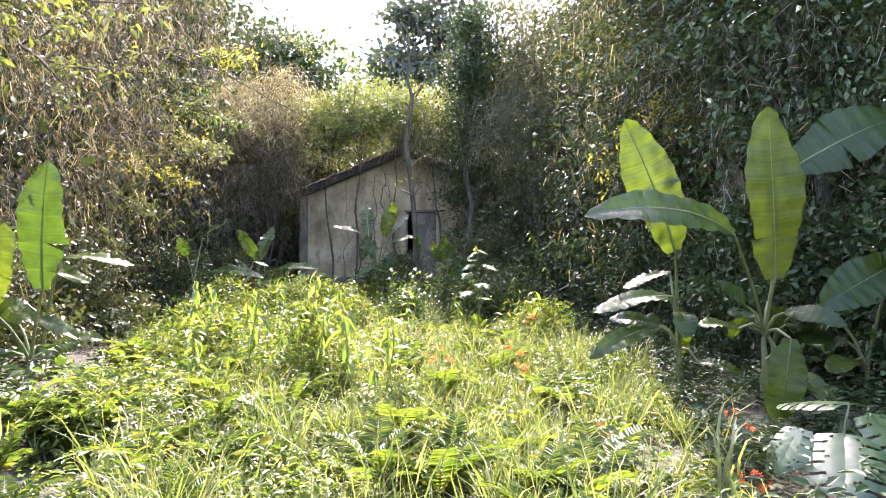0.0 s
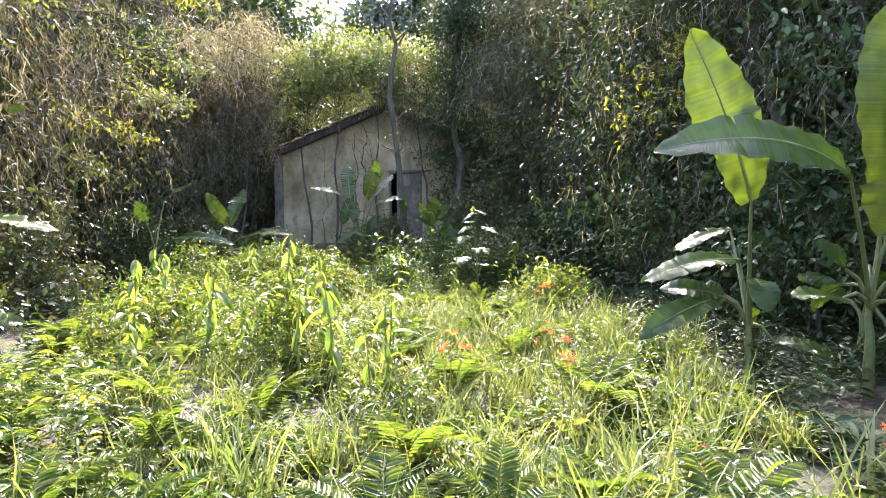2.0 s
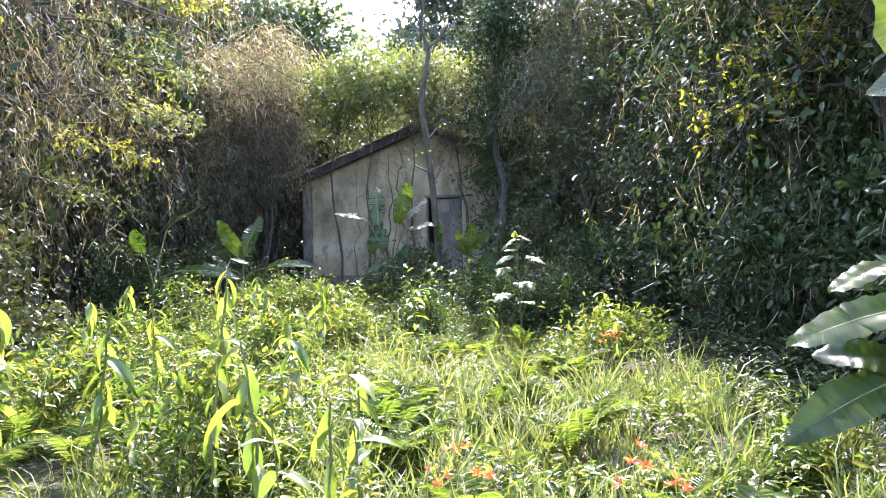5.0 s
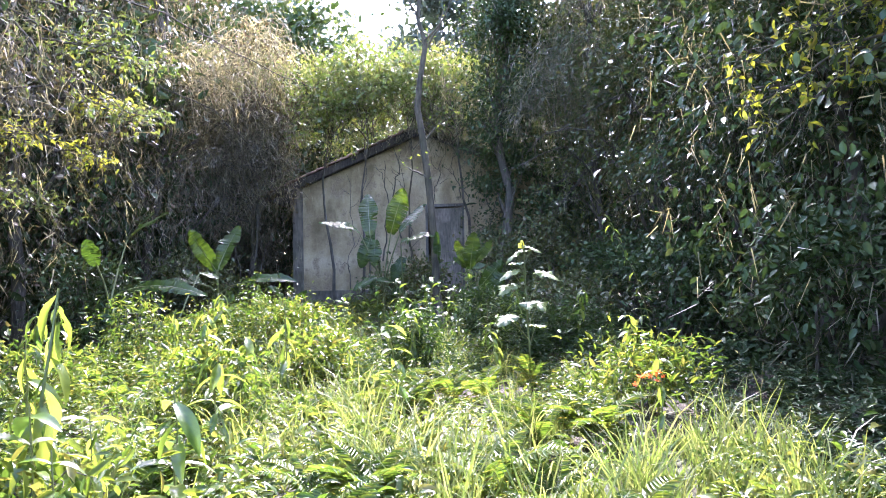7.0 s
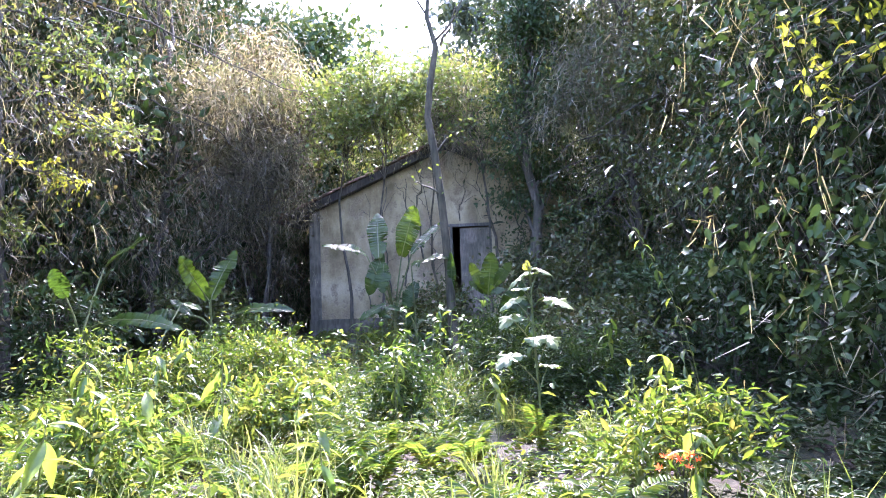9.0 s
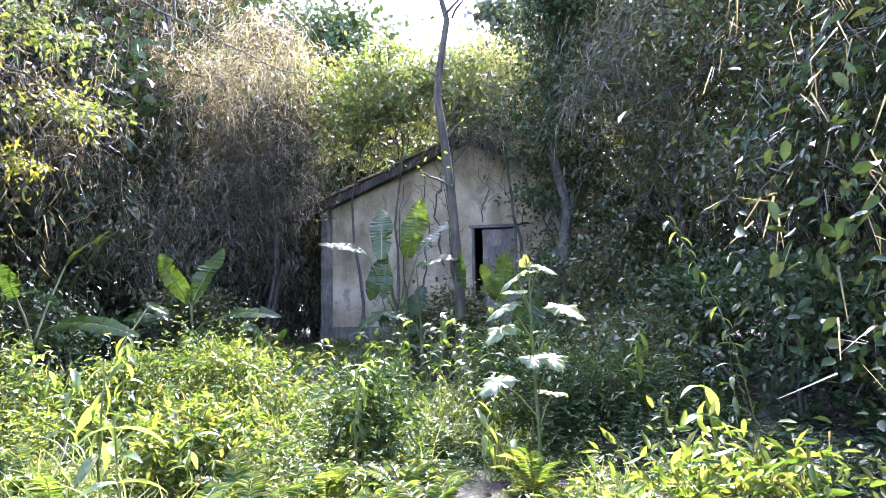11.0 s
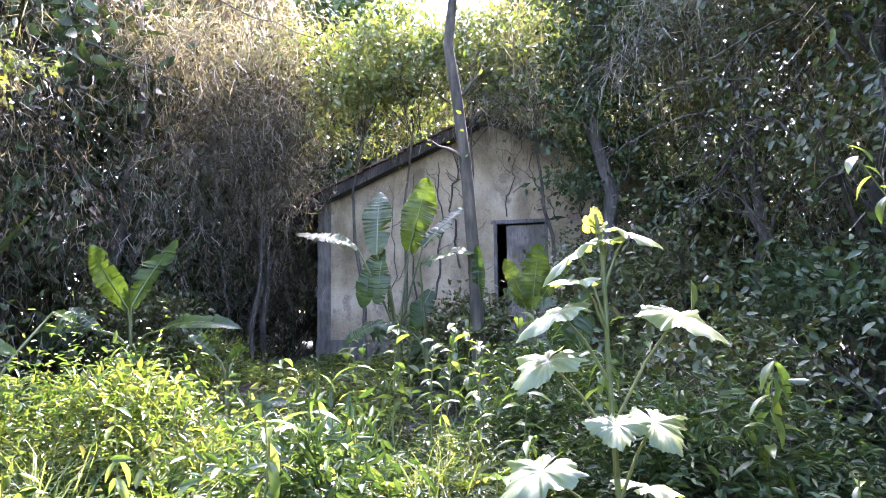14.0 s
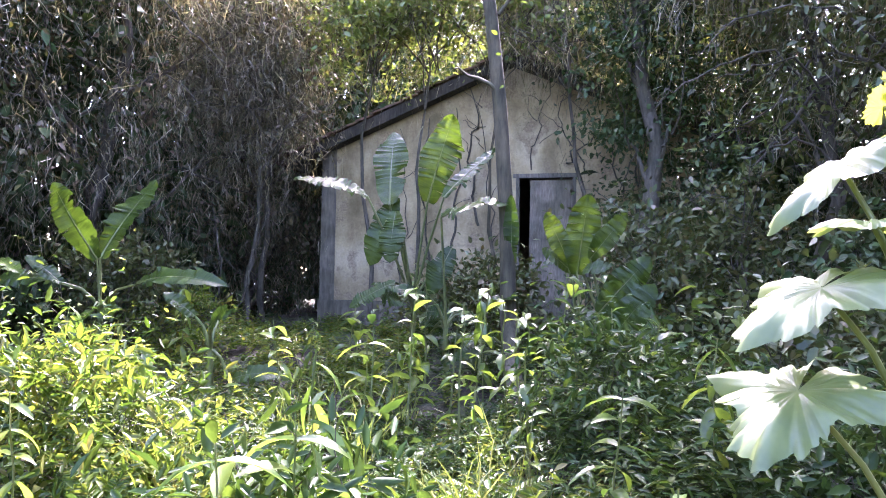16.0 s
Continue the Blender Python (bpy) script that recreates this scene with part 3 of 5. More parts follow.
BANANA_BY_FLOWERS = [
    (3.44, 7.00, 1.42, 3.30, 6.85, 3.17, 0.56, 12, 0.02),
    (2.58, 7.50, 1.71, 1.98, 7.35, 3.14, 0.55, 15, 0.05),
    (2.81, 6.50, 1.84, 1.33, 6.35, 2.02, 0.40, 40, 0.16),
    (3.77, 7.30, 2.59, 4.84, 7.15, 3.14, 0.60, 25, 0.10),
    (2.85, 8.50, 1.47, 2.22, 8.35, 1.25, 0.20, 70, 0.05),
    (2.71, 8.00, 1.18, 1.73, 7.85, 0.99, 0.26, 60, 0.08),
    (2.58, 8.00, 0.84, 1.71, 7.85, 0.47, 0.26, 50, 0.10),
    (3.07, 7.00, 0.91, 2.58, 6.85, 0.95, 0.22, 70, 0.05),
    (4.66, 7.00, 1.55, 3.81, 6.85, 1.12, 0.45, 30, 0.10),
    (3.39, 6.60, 0.84, 3.17, 6.45, 0.05, 0.36, 20, 0.05),
]
BANANA_AT_EDGE = [
    (-4.44, 7.50, 1.29, -4.31, 7.35, 2.69, 0.50, 12, 0.04),
    (-5.04, 7.50, 1.08, -4.77, 7.35, 2.01, 0.45, 12, 0.03),
    (-5.07, 9.00, 1.65, -4.04, 8.85, 1.53, 0.24, 68, 0.06),
    (-5.15, 9.00, 1.46, -4.60, 8.85, 1.30, 0.20, 65, 0.04),
    (-5.30, 8.00, 0.48, -4.50, 7.85, 0.49, 0.22, 60, 0.05),
    (-5.14, 8.50, 0.90, -4.49, 8.35, 0.64, 0.20, 60, 0.05),
]
BANANA_AT_DOOR = [
    (-2.37, 21.50, 2.38, -2.50, 22.05, 3.42, 0.42, 60, 0.03),
    (-1.88, 21.50, 2.41, -1.54, 21.35, 3.45, 0.44, 10, 0.03),
    (-1.63, 21.30, 2.44, -1.06, 21.85, 3.11, 0.26, 60, 0.04),
    (-2.59, 21.30, 2.46, -3.49, 21.15, 2.66, 0.28, 64, 0.08),
    (-1.59, 21.00, 2.18, -0.80, 20.85, 2.31, 0.30, 60, 0.08),
    (-2.32, 21.60, 2.48, -2.59, 21.45, 1.62, 0.34, 10, 0.04),
    (-2.20, 21.20, 2.26, -2.21, 21.05, 1.65, 0.30, 15, 0.05),
    (-0.77, 21.00, 1.64, -0.77, 20.85, 2.41, 0.16, 10, 0.03),
    (-2.18, 21.20, 1.42, -2.70, 21.05, 1.11, 0.20, 50, 0.04),
    (-1.63, 21.80, 1.86, -1.87, 21.65, 1.28, 0.30, 15, 0.05),
]
BANANA_BY_TRUNK = [
    (-0.04, 20.50, 1.55, 0.07, 20.35, 2.35, 0.34, 8, 0.02),
    (-0.13, 20.50, 1.68, -0.35, 20.35, 2.17, 0.20, 12, 0.03),
    (0.09, 20.40, 1.70, 0.44, 20.25, 2.15, 0.20, 12, 0.03),
    (0.18, 20.30, 1.17, 0.65, 20.15, 1.72, 0.30, 15, 0.04),
    (0.02, 20.20, 1.58, 0.31, 20.05, 1.63, 0.16, 40, 0.04),
    (0.26, 20.20, 0.88, 0.69, 20.05, 1.46, 0.30, 15, 0.05),
    (-0.11, 20.70, 1.58, -0.40, 20.55, 1.81, 0.18, 40, 0.05),
]
BANANA_IN_CLEARING = [
    (-5.56, 20.30, 1.63, -6.09, 20.15, 2.52, 0.36, 8, 0.03),
    (-5.52, 20.30, 1.65, -5.27, 20.95, 2.64, 0.40, 60, 0.03),
    (-4.96, 20.20, 1.34, -3.71, 20.05, 1.35, 0.24, 50, 0.10),
    (-5.76, 20.00, 1.33, -6.12, 19.85, 1.65, 0.20, 60, 0.05),
    (-5.76, 20.00, 1.35, -6.57, 19.85, 1.35, 0.26, 50, 0.08),
    (-3.93, 19.80, 1.04, -4.20, 19.65, 1.28, 0.16, 50, 0.04),
    (-3.63, 19.60, 0.94, -3.35, 19.45, 1.18, 0.12, 20, 0.03),
]
BANANA_IN_SHADE = [
    (-6.58, 18.50, 2.25, -5.71, 18.35, 2.72, 0.24, 66, 0.04),
    (-6.72, 17.70, 1.74, -6.84, 17.55, 2.21, 0.30, 15, 0.03),
    (-6.12, 17.70, 1.30, -4.63, 17.55, 1.16, 0.26, 50, 0.10),
    (-5.17, 17.50, 0.76, -4.50, 17.35, 0.65, 0.18, 60, 0.04),
    (-5.21, 18.60, 1.58, -4.78, 18.45, 1.45, 0.14, 70, 0.03),
]
WHITE_LEAF = [
    (-7.53, 15.20, 2.92, -6.58, 15.05, 3.42, 0.24, 68, 0.04),
    (-7.63, 19.80, 1.80, -6.61, 19.65, 2.87, 0.24, 66, 0.04),
]

banana_plant("tall banana plant with upright backlit leaves beside the orange flowers", BANANA_BY_FLOWERS, [(3.40, 7.15), (2.75, 7.9), (4.5, 7.2), (3.9, 8.0)], 1, 5, 0.1)
banana_plant("banana plant with glowing yellow-green leaves at the edge of the trees", BANANA_AT_EDGE, [(-4.75, 7.8), (-5.3, 9.0)], 2, 3, 0.15)
banana_plant("torn-leaved banana plant in front of the house wall", BANANA_AT_DOOR, [(-2.1, 21.7), (-1.6, 21.4), (-0.8, 21.3)], 3, 5, 0.9)
banana_plant("young banana plant beside the slender tree trunk", BANANA_BY_TRUNK, [(0.0, 20.7), (0.3, 20.5)], 4, 5)
banana_plant("banana plant with two upright leaves in the sunny herbs", BANANA_IN_CLEARING, [(-5.54, 20.35), (-3.8, 19.9)], 5, 2)
banana_plant("low banana plant in the shade of the trees", BANANA_IN_SHADE, [(-6.6, 17.9), (-5.3, 17.7)], 6, 2)
banana_plant("banana plant with pale drooping leaves before the creepers", WHITE_LEAF, [(-7.7, 15.5), (-7.7, 20.0)], 7)


def lobed_mesh(radius, rng, lobes=7, depth=0.30, cup=0.25, hang=0.35):
    """A palmate leaf in the XY plane, stalk at the origin, its main lobe along +Y, with toothed lobes and relief along the veins."""
    n = 126
    a = np.linspace(-np.pi * 0.95, np.pi * 0.95, n)
    phase = a * lobes / 1.9
    lobe = 1 - np.abs(np.mod(phase + np.pi, 2 * np.pi) - np.pi) / np.pi
    r = radius * (1 - depth + depth * lobe ** 1.2) * (1 - 0.18 * np.abs(a) / np.pi)
    r *= 1 + 0.15 * (np.mod(np.arange(n), 7) / 6 - 0.5) + rng.normal(0, 0.03, n)
    rings = (0.0, 0.3, 0.6, 0.85, 1.0)
    v = [(0, 0, 0)]
    for s in rings[1:]:
        for k in range(n):
            rr = r[k] * s
            z = cup * rr * (0.35 + 0.25 * lobe[k] - 0.9 * hang * s * s) - 0.16 * radius * hang * s ** 4 * (0.6 + 0.4 * math.sin(3 * a[k] + radius * 40)) + 0.035 * radius * math.cos(a[k] * lobes / 0.93) * s + 0.03 * radius * math.sin(9 * a[k] + 5 * s) * s + rng.normal(0, 0.006) * radius
            v.append((math.sin(a[k]) * rr, math.cos(a[k]) * rr, z))
    tri = [(0, 1 + k + 1, 1 + k) for k in range(n - 1)]
    q = [(1 + i * n + k, 1 + i * n + k + 1, 1 + (i + 1) * n + k + 1, 1 + (i + 1) * n + k) for i in range(len(rings) - 2) for k in range(n - 1)]
    return np.array(v), [np.array(tri), np.array(q)]


def broad_herb(label, x, y, stem_pts, specs, seed):
    """A tall herb with large lobed leaves: specs are leaf centre, half width, tip azimuth, tilt, height of the joint on the stem."""
    rng = np.random.default_rng(seed)
    z0 = float(ground_z(x, y))
    plant = thing("broad_leaved_herb", x, y, z0, label, "herb")
    foot = Vector((x, y, z0))
    pts = [np.array(p) - np.array(foot) for p in stem_pts]
    v, f = tube(pts, np.linspace(0.014, 0.007, len(pts)), 8)
    part("stem", smooth(mesh_np("stem", v, f, STEM)), plant, "ribbed pale green stem")
    for cx, cy, cz, size, azim, tilt, joint, young in specs:
        turn = Matrix.Translation(Vector((cx, cy, cz)) - foot) @ pose(0, 0, 0, 0, 0, azim) @ pose(0, 0, 0, tilt, 0, 0) @ Matrix.Translation((0, -size * 0.35, 0))
        v, f = lobed_mesh(size * (0.8 if young else 1.05), rng, 5 if young else 7, 0.40, 0.2, 0.7)
        me = smooth(mesh_np("leaf", v, f, LEAF_YOUNG if young else LEAF_BROAD))
        me.transform(turn)
        leaf = part("leaf", me, plant, "small yellow-green young leaf" if young else "")
        jt = np.interp(joint, [p[2] for p in pts], np.arange(len(pts)))
        k = int(min(jt, len(pts) - 2))
        j = Vector(pts[k] * (1 - jt + k) + pts[k + 1] * (jt - k))
        end = turn.translation
        mid = (j + end) / 2 + Vector((0, 0, 0.03))
        pv, pf = tube([tuple(j), tuple(mid), tuple(end)], (0.008, 0.006, 0.005), 6)
        part("petiole", smooth(mesh_np("petiole", pv, pf, STEM)), leaf)
    return plant


HERB_STEM = [(0.80, 14.98, 0.0), (0.80, 14.96, 0.45), (0.78, 14.95, 0.83), (0.77, 14.95, 1.08), (0.76, 14.95, 1.35), (0.76, 14.95, 1.51), (0.75, 14.95, 1.75), (0.73, 14.95, 1.89)]
HERB_LEAVES = [(0.52, 14.85, 1.46, 0.20, 115, -26, 1.22, 0), (0.49, 14.80, 1.27, 0.19, 140, -28, 0.98, 0), (1.09, 14.92, 1.44, 0.22, -125, -24, 1.05, 0),
               (0.95, 14.85, 1.04, 0.17, -150, -28, 0.75, 0), (0.78, 14.72, 1.05, 0.13, 180, -30, 0.85, 0), (0.46, 14.70, 0.87, 0.21, 140, -24, 0.6, 0),
               (0.60, 15.0, 1.70, 0.19, 100, -38, 1.45, 0), (0.90, 14.98, 1.79, 0.14, -110, -25, 1.6, 0), (0.62, 14.85, 1.61, 0.13, 120, -5, 1.42, 0),
               (0.73, 14.95, 1.90, 0.06, 20, 75, 1.8, 1), (0.76, 14.93, 1.84, 0.05, -60, 50, 1.75, 1), (0.80, 14.93, 1.78, 0.09, -100, 10, 1.65, 0), (0.70, 14.93, 1.86, 0.06, 150, 60, 1.8, 1), (0.95, 15.2, 0.75, 0.18, -40, -10, 0.5, 0)]
broad_herb("tall downy herb with large pale lobed leaves", 0.80, 14.98, HERB_STEM, HERB_LEAVES, 11)


# ---- trees ----
def grow_tree(name, x, y, height, spread, low, leaf_mat, label, seed, leaf=0.13, count=4500, clumps=60, dry=0, radius=0.16, lean=(0.0, 0.0), bark=None,
              outline=LEAF_SIMPLE, group="trees round the clearing", clump_size=0.55, limb_count=18, broad=0.55):
    """A tree: tapered trunk, limbs, a crown of leaves in uneven clumps from height low up, and strands of dry creeper that hang from it."""
    rng = np.random.default_rng(seed)
    z0 = float(ground_z(x, y)) if abs(x) < 21 and y < 41 else 0.0
    tree = thing(name, x, y, z0, label, "tree", group)
    bark = bark or BARK
    top = np.array([lean[0], lean[1], height * 0.93])
    trunk = wander((0, 0, -0.1), top, 12, height * 0.012, rng)
    tv, tf = tube(trunk, radius * (1 - np.linspace(0, 1, 12) * 0.85), 9)
    part("trunk", smooth(mesh_np("trunk", tv, tf, bark)), tree)
    crown, strands = Pile(), Pile()
    centres = []
    for k in range(clumps):
        h = low + (height - low) * rng.beta(1.3, 1.1)
        r_here = spread * (0.55 + 0.45 * math.sin(math.pi * min(1.0, max(0.0, (h - low * 0.5) / (height - low * 0.5))) ** 0.8)) * rng.uniform(0.35, 1.05)
        ang = rng.uniform(0, 6.283)
        t = h / height
        axis = trunk[min(11, int(t * 11))]
        centres.append((axis[0] + r_here * math.cos(ang), axis[1] + r_here * math.sin(ang), h))
    centres = np.array(centres)
    for c in centres[:: max(1, clumps // limb_count)]:
        t = float(np.clip((c[2] - 0.5 * np.hypot(c[0], c[1])) / height, 0.08, 0.95))
        start = trunk[int(t * 11)]
        line = wander(start, c, 7, 0.07 * spread / 2, rng)
        line[1:-1, 2] += 0.12 * spread * np.sin(np.linspace(0, np.pi, 7))[1:-1]
        limb = Pile()
        limb.add(*tube(line, np.linspace(radius * 0.32, min(0.012, radius * 0.2), 7), 6))
        for _ in range(2):
            tip = c + rng.normal(0, clump_size * 1.2, 3)
            limb.add(*tube(wander(line[4], tip, 5, 0.05, rng), np.linspace(min(0.018, radius * 0.25), min(0.005, radius * 0.1), 5), 4))
        part("limb", smooth(limb.mesh("limb", bark)), tree)
    per = rng.dirichlet(np.full(clumps, 2.5)) * count
    pos = []
    for c, n in zip(centres, per.astype(int)):
        off = rng.normal(0, 1, (n, 3)) * np.array([1, 1, 0.55]) * clump_size * rng.uniform(0.6, 1.35)
        pos.append(c + off)
    pos = np.concatenate(pos)
    pos = pos[pos[:, 2] > 0.15]
    n = len(pos)
    out = unit(pos - np.array([0, 0, height * 0.45])) * 0.5 + rng.normal(0, 0.7, (n, 3)) + np.array([0, 0, -0.35])
    size = leaf * rng.uniform(0.6, 1.3, n)
    leaves(crown, pos, out, size, size * broad * rng.uniform(0.8, 1.2, n), outline, rng)
    part("crown", crown.mesh("crown", leaf_mat), tree)
    if dry:
        m = rng.integers(0, clumps, dry)
        start = centres[m] + rng.normal(0, clump_size * 1.1, (dry, 3))
        steps = 5
        drop = rng.uniform(0.3, 1.5, dry) / steps
        cur = start.copy()
        sway = rng.normal(0, 0.25, (dry, 3))
        for k in range(steps):
            cur = cur + sway * 0.12 + rng.normal(0, 0.025, (dry, 3)) - np.array([0, 0, 1.0]) * drop[:, None]
            ok = cur[:, 2] > 0.1
            d = np.tile(np.array([[0, 0, -1.0]]), (dry, 1)) + rng.normal(0, 0.45, (dry, 3)) + sway
            ln = rng.uniform(0.12, 0.34, dry)
            leaves(strands, cur[ok], d[ok], ln[ok], ln[ok] * 0.05, LEAF_STRIP, rng, 0.2)
        part("hanging_creeper", strands.mesh("hanging_creeper", LEAF_DRY), tree, "dry grey-brown hanging creeper strands")
    return tree


def row_of_trees():
    """The woods round the clearing, with an added unseen row behind: each row is x, y, height, spread, low, kind, seed.
    """
    rows = [
        (-8.8, 4.0, 9, 2.4, 0.3, "dark", 20), (-9.0, 8.0, 11, 2.6, 0.3, "dry", 21), (-9.2, 12.0, 11, 2.7, 0.3, "dry", 22), (-9.6, 16.0, 12, 2.7, 0.3, "dry", 23),
        (-10.0, 20.0, 12, 2.8, 0.3, "dry", 24), (-8.9, 24.4, 12, 2.7, 0.3, "dry", 25), (-8.4, 29.2, 7.6, 2.0, 0.3, "dry", 26),
        (-11.6, 26.5, 13, 3.0, 0.2, "dark", 27), (-12.4, 5.5, 13, 3.2, 0.2, "dark", 28), (-12.6, 11.0, 14, 3.2, 0.2, "dark", 29), (-13.0, 16.5, 14, 3.2, 0.2, "dark", 30),
        (-13.2, 22.0, 14, 3.2, 0.2, "dark", 31), (-10.5, 31.0, 14, 3.2, 0.2, "dark", 32), (-7.0, 33.0, 12, 3.0, 0.2, "dark", 33), (-12.0, 0.0, 12, 3.0, 0.2, "dark", 34), (-16.5, 27.0, 14, 3.4, 0.1, "dark", 35), (-15.0, 34.0, 14, 3.4, 0.1, "dark", 36), (-10.0, 37.0, 14, 3.2, 0.1, "dark", 37),
        (-17.0, 19.0, 14, 3.4, 0.1, "dark", 38), (-16.5, 11.0, 14, 3.4, 0.1, "dark", 39), (13.5, 12.0, 14, 3.2, 0.1, "dark", 53), (8.6, 8.6, 12, 2.6, 0.2, "dark", 55), (7.9, 13.6, 12, 2.4, 0.2, "dark", 56), (-10.8, 23.0, 13, 2.6, 0.2, "dark", 57), (-11.0, 14.0, 13, 2.4, 0.2, "dark", 58), (-10.8, 28.0, 13, 2.4, 0.2, "dark", 59), (-14.0, 29.0, 13, 2.8, 0.1, "dark", 130), (-12.6, 33.6, 13, 2.8, 0.1, "dark", 131), (-8.6, 33.8, 12, 2.4, 0.1, "dark", 132), (-15.0, 23.6, 13, 2.8, 0.1, "dark", 133), (-11.2, 9.0, 12, 2.4, 0.2, "dark", 66),
        (7.4, 18.0, 12, 2.4, 0.2, "dark", 67), (7.2, 23.0, 12, 2.4, 0.2, "dark", 68), (12.5, 22.0, 14, 3.2, 0.1, "dark", 54),
        (7.9, 4.5, 10, 2.4, 0.3, "canopy", 40), (6.7, 9.3, 11, 2.4, 0.3, "near_shaded", 41), (5.4, 13.2, 11, 2.5, 0.2, "near_shaded", 42), (6.0, 17.5, 11, 2.5, 0.2, "near_shaded", 43),
        (5.7, 21.5, 11, 2.4, 0.2, "near_shaded", 44), (5.6, 25.5, 11, 2.4, 0.2, "dry", 45), (10.6, 7.0, 13, 3.0, 0.2, "dark", 46), (9.8, 12.0, 13, 3.0, 0.2, "dark", 47),
        (9.2, 17.0, 13, 3.0, 0.2, "dark", 48), (8.8, 22.0, 13, 3.0, 0.2, "dark", 49), (8.4, 27.5, 12, 3.0, 0.2, "dark", 50), (4.4, 30.5, 11, 2.6, 0.2, "dark", 51), (12.0, 1.5, 12, 3.0, 0.2, "dark", 52),
        (5.2, 18.8, 10.5, 2.0, 3.0, "near_shaded", 134), (4.7, 21.6, 10, 2.0, 3.2, "canopy", 135), (5.6, 15.6, 10, 2.0, 3.2, "near_shaded", 136), (6.0, 10.8, 10, 2.1, 3.4, "near_shaded", 137),
        # unseen trees added behind the camera to hold back low sky light
        (-9.0, -7.5, 6.5, 3.0, 0.2, "dark", 138), (-4.5, -9.0, 6.5, 3.0, 0.2, "dark", 139), (0.0, -9.5, 6.5, 3.0, 0.2, "dark", 140), (4.5, -9.0, 6.5, 3.0, 0.2, "dark", 141), (9.0, -6.5, 6.5, 3.0, 0.2, "dark", 142),
        (10.5, 26.0, 14, 3.2, 0.1, "dark", 153), (8.6, 31.5, 13, 3.2, 0.1, "dark", 154), (13.5, 29.0, 14, 3.4, 0.1, "dark", 155), (11.6, 16.6, 14, 3.2, 0.1, "dark", 156),
        (-9.8, 33.8, 14.5, 3.2, 0.4, "canopy", 150), (-6.9, 35.6, 13.2, 2.4, 0.4, "bright", 151),
        (-20.5, 6.0, 14, 3.6, 0.1, "dark", 143), (-20.5, 14.0, 14, 3.6, 0.1, "dark", 144), (-20.5, 23.0, 14, 3.6, 0.1, "dark", 145), (17.0, 8.0, 14, 3.6, 0.1, "dark", 146), (17.0, 17.0, 14, 3.6, 0.1, "dark", 147), (16.0, 26.0, 14, 3.6, 0.1, "dark", 148), (11.5, 31.0, 13, 3.4, 0.1, "dark", 149),
        (-4.2, 35.0, 11.2, 2.7, 0.8, "bright", 60), (-1.4, 35.2, 10.6, 2.7, 0.8, "bright", 61), (1.4, 35.5, 10.2, 2.7, 0.8, "bright", 62), (-6.4, 37.0, 12.5, 2.8, 0.5, "bright", 63), (3.4, 35.5, 11.5, 2.7, 0.5, "bright", 64),
    ]
    # dark and bright kinds carry shade and sunlight in their leaf colour
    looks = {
        "near_shaded": (LEAF_SHADED, "green tree coloured dark for shade, hung with thin dead creepers", 0.115, 15000, 100, 900, 0.5),
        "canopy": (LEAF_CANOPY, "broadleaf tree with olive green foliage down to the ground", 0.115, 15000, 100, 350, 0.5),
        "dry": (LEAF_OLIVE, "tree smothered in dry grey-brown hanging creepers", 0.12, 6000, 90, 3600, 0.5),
        "dark": (LEAF_SHADED, "dense green tree coloured dark for woodland shade", 0.16, 10000, 100, 150, 0.55),
        "bright": (LEAF_SUNLIT, "tree with sunlit yellow-green leaves behind the house", 0.17, 8500, 85, 0, 0.6),
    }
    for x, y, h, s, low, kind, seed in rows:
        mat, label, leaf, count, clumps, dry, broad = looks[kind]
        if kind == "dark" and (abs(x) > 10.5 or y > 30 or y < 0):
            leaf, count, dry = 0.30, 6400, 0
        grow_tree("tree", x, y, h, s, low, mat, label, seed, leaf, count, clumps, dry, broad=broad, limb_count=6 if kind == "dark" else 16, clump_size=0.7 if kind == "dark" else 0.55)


row_of_trees()
grow_tree("tree", 6.2, 12.6, 10.5, 1.7, 5.0, LEAF_CANOPY, "tree leaning out over the edge of the clearing", 152, 0.12, 9000, 80, 200, 0.14, (-2.6, 0.0), BARK)
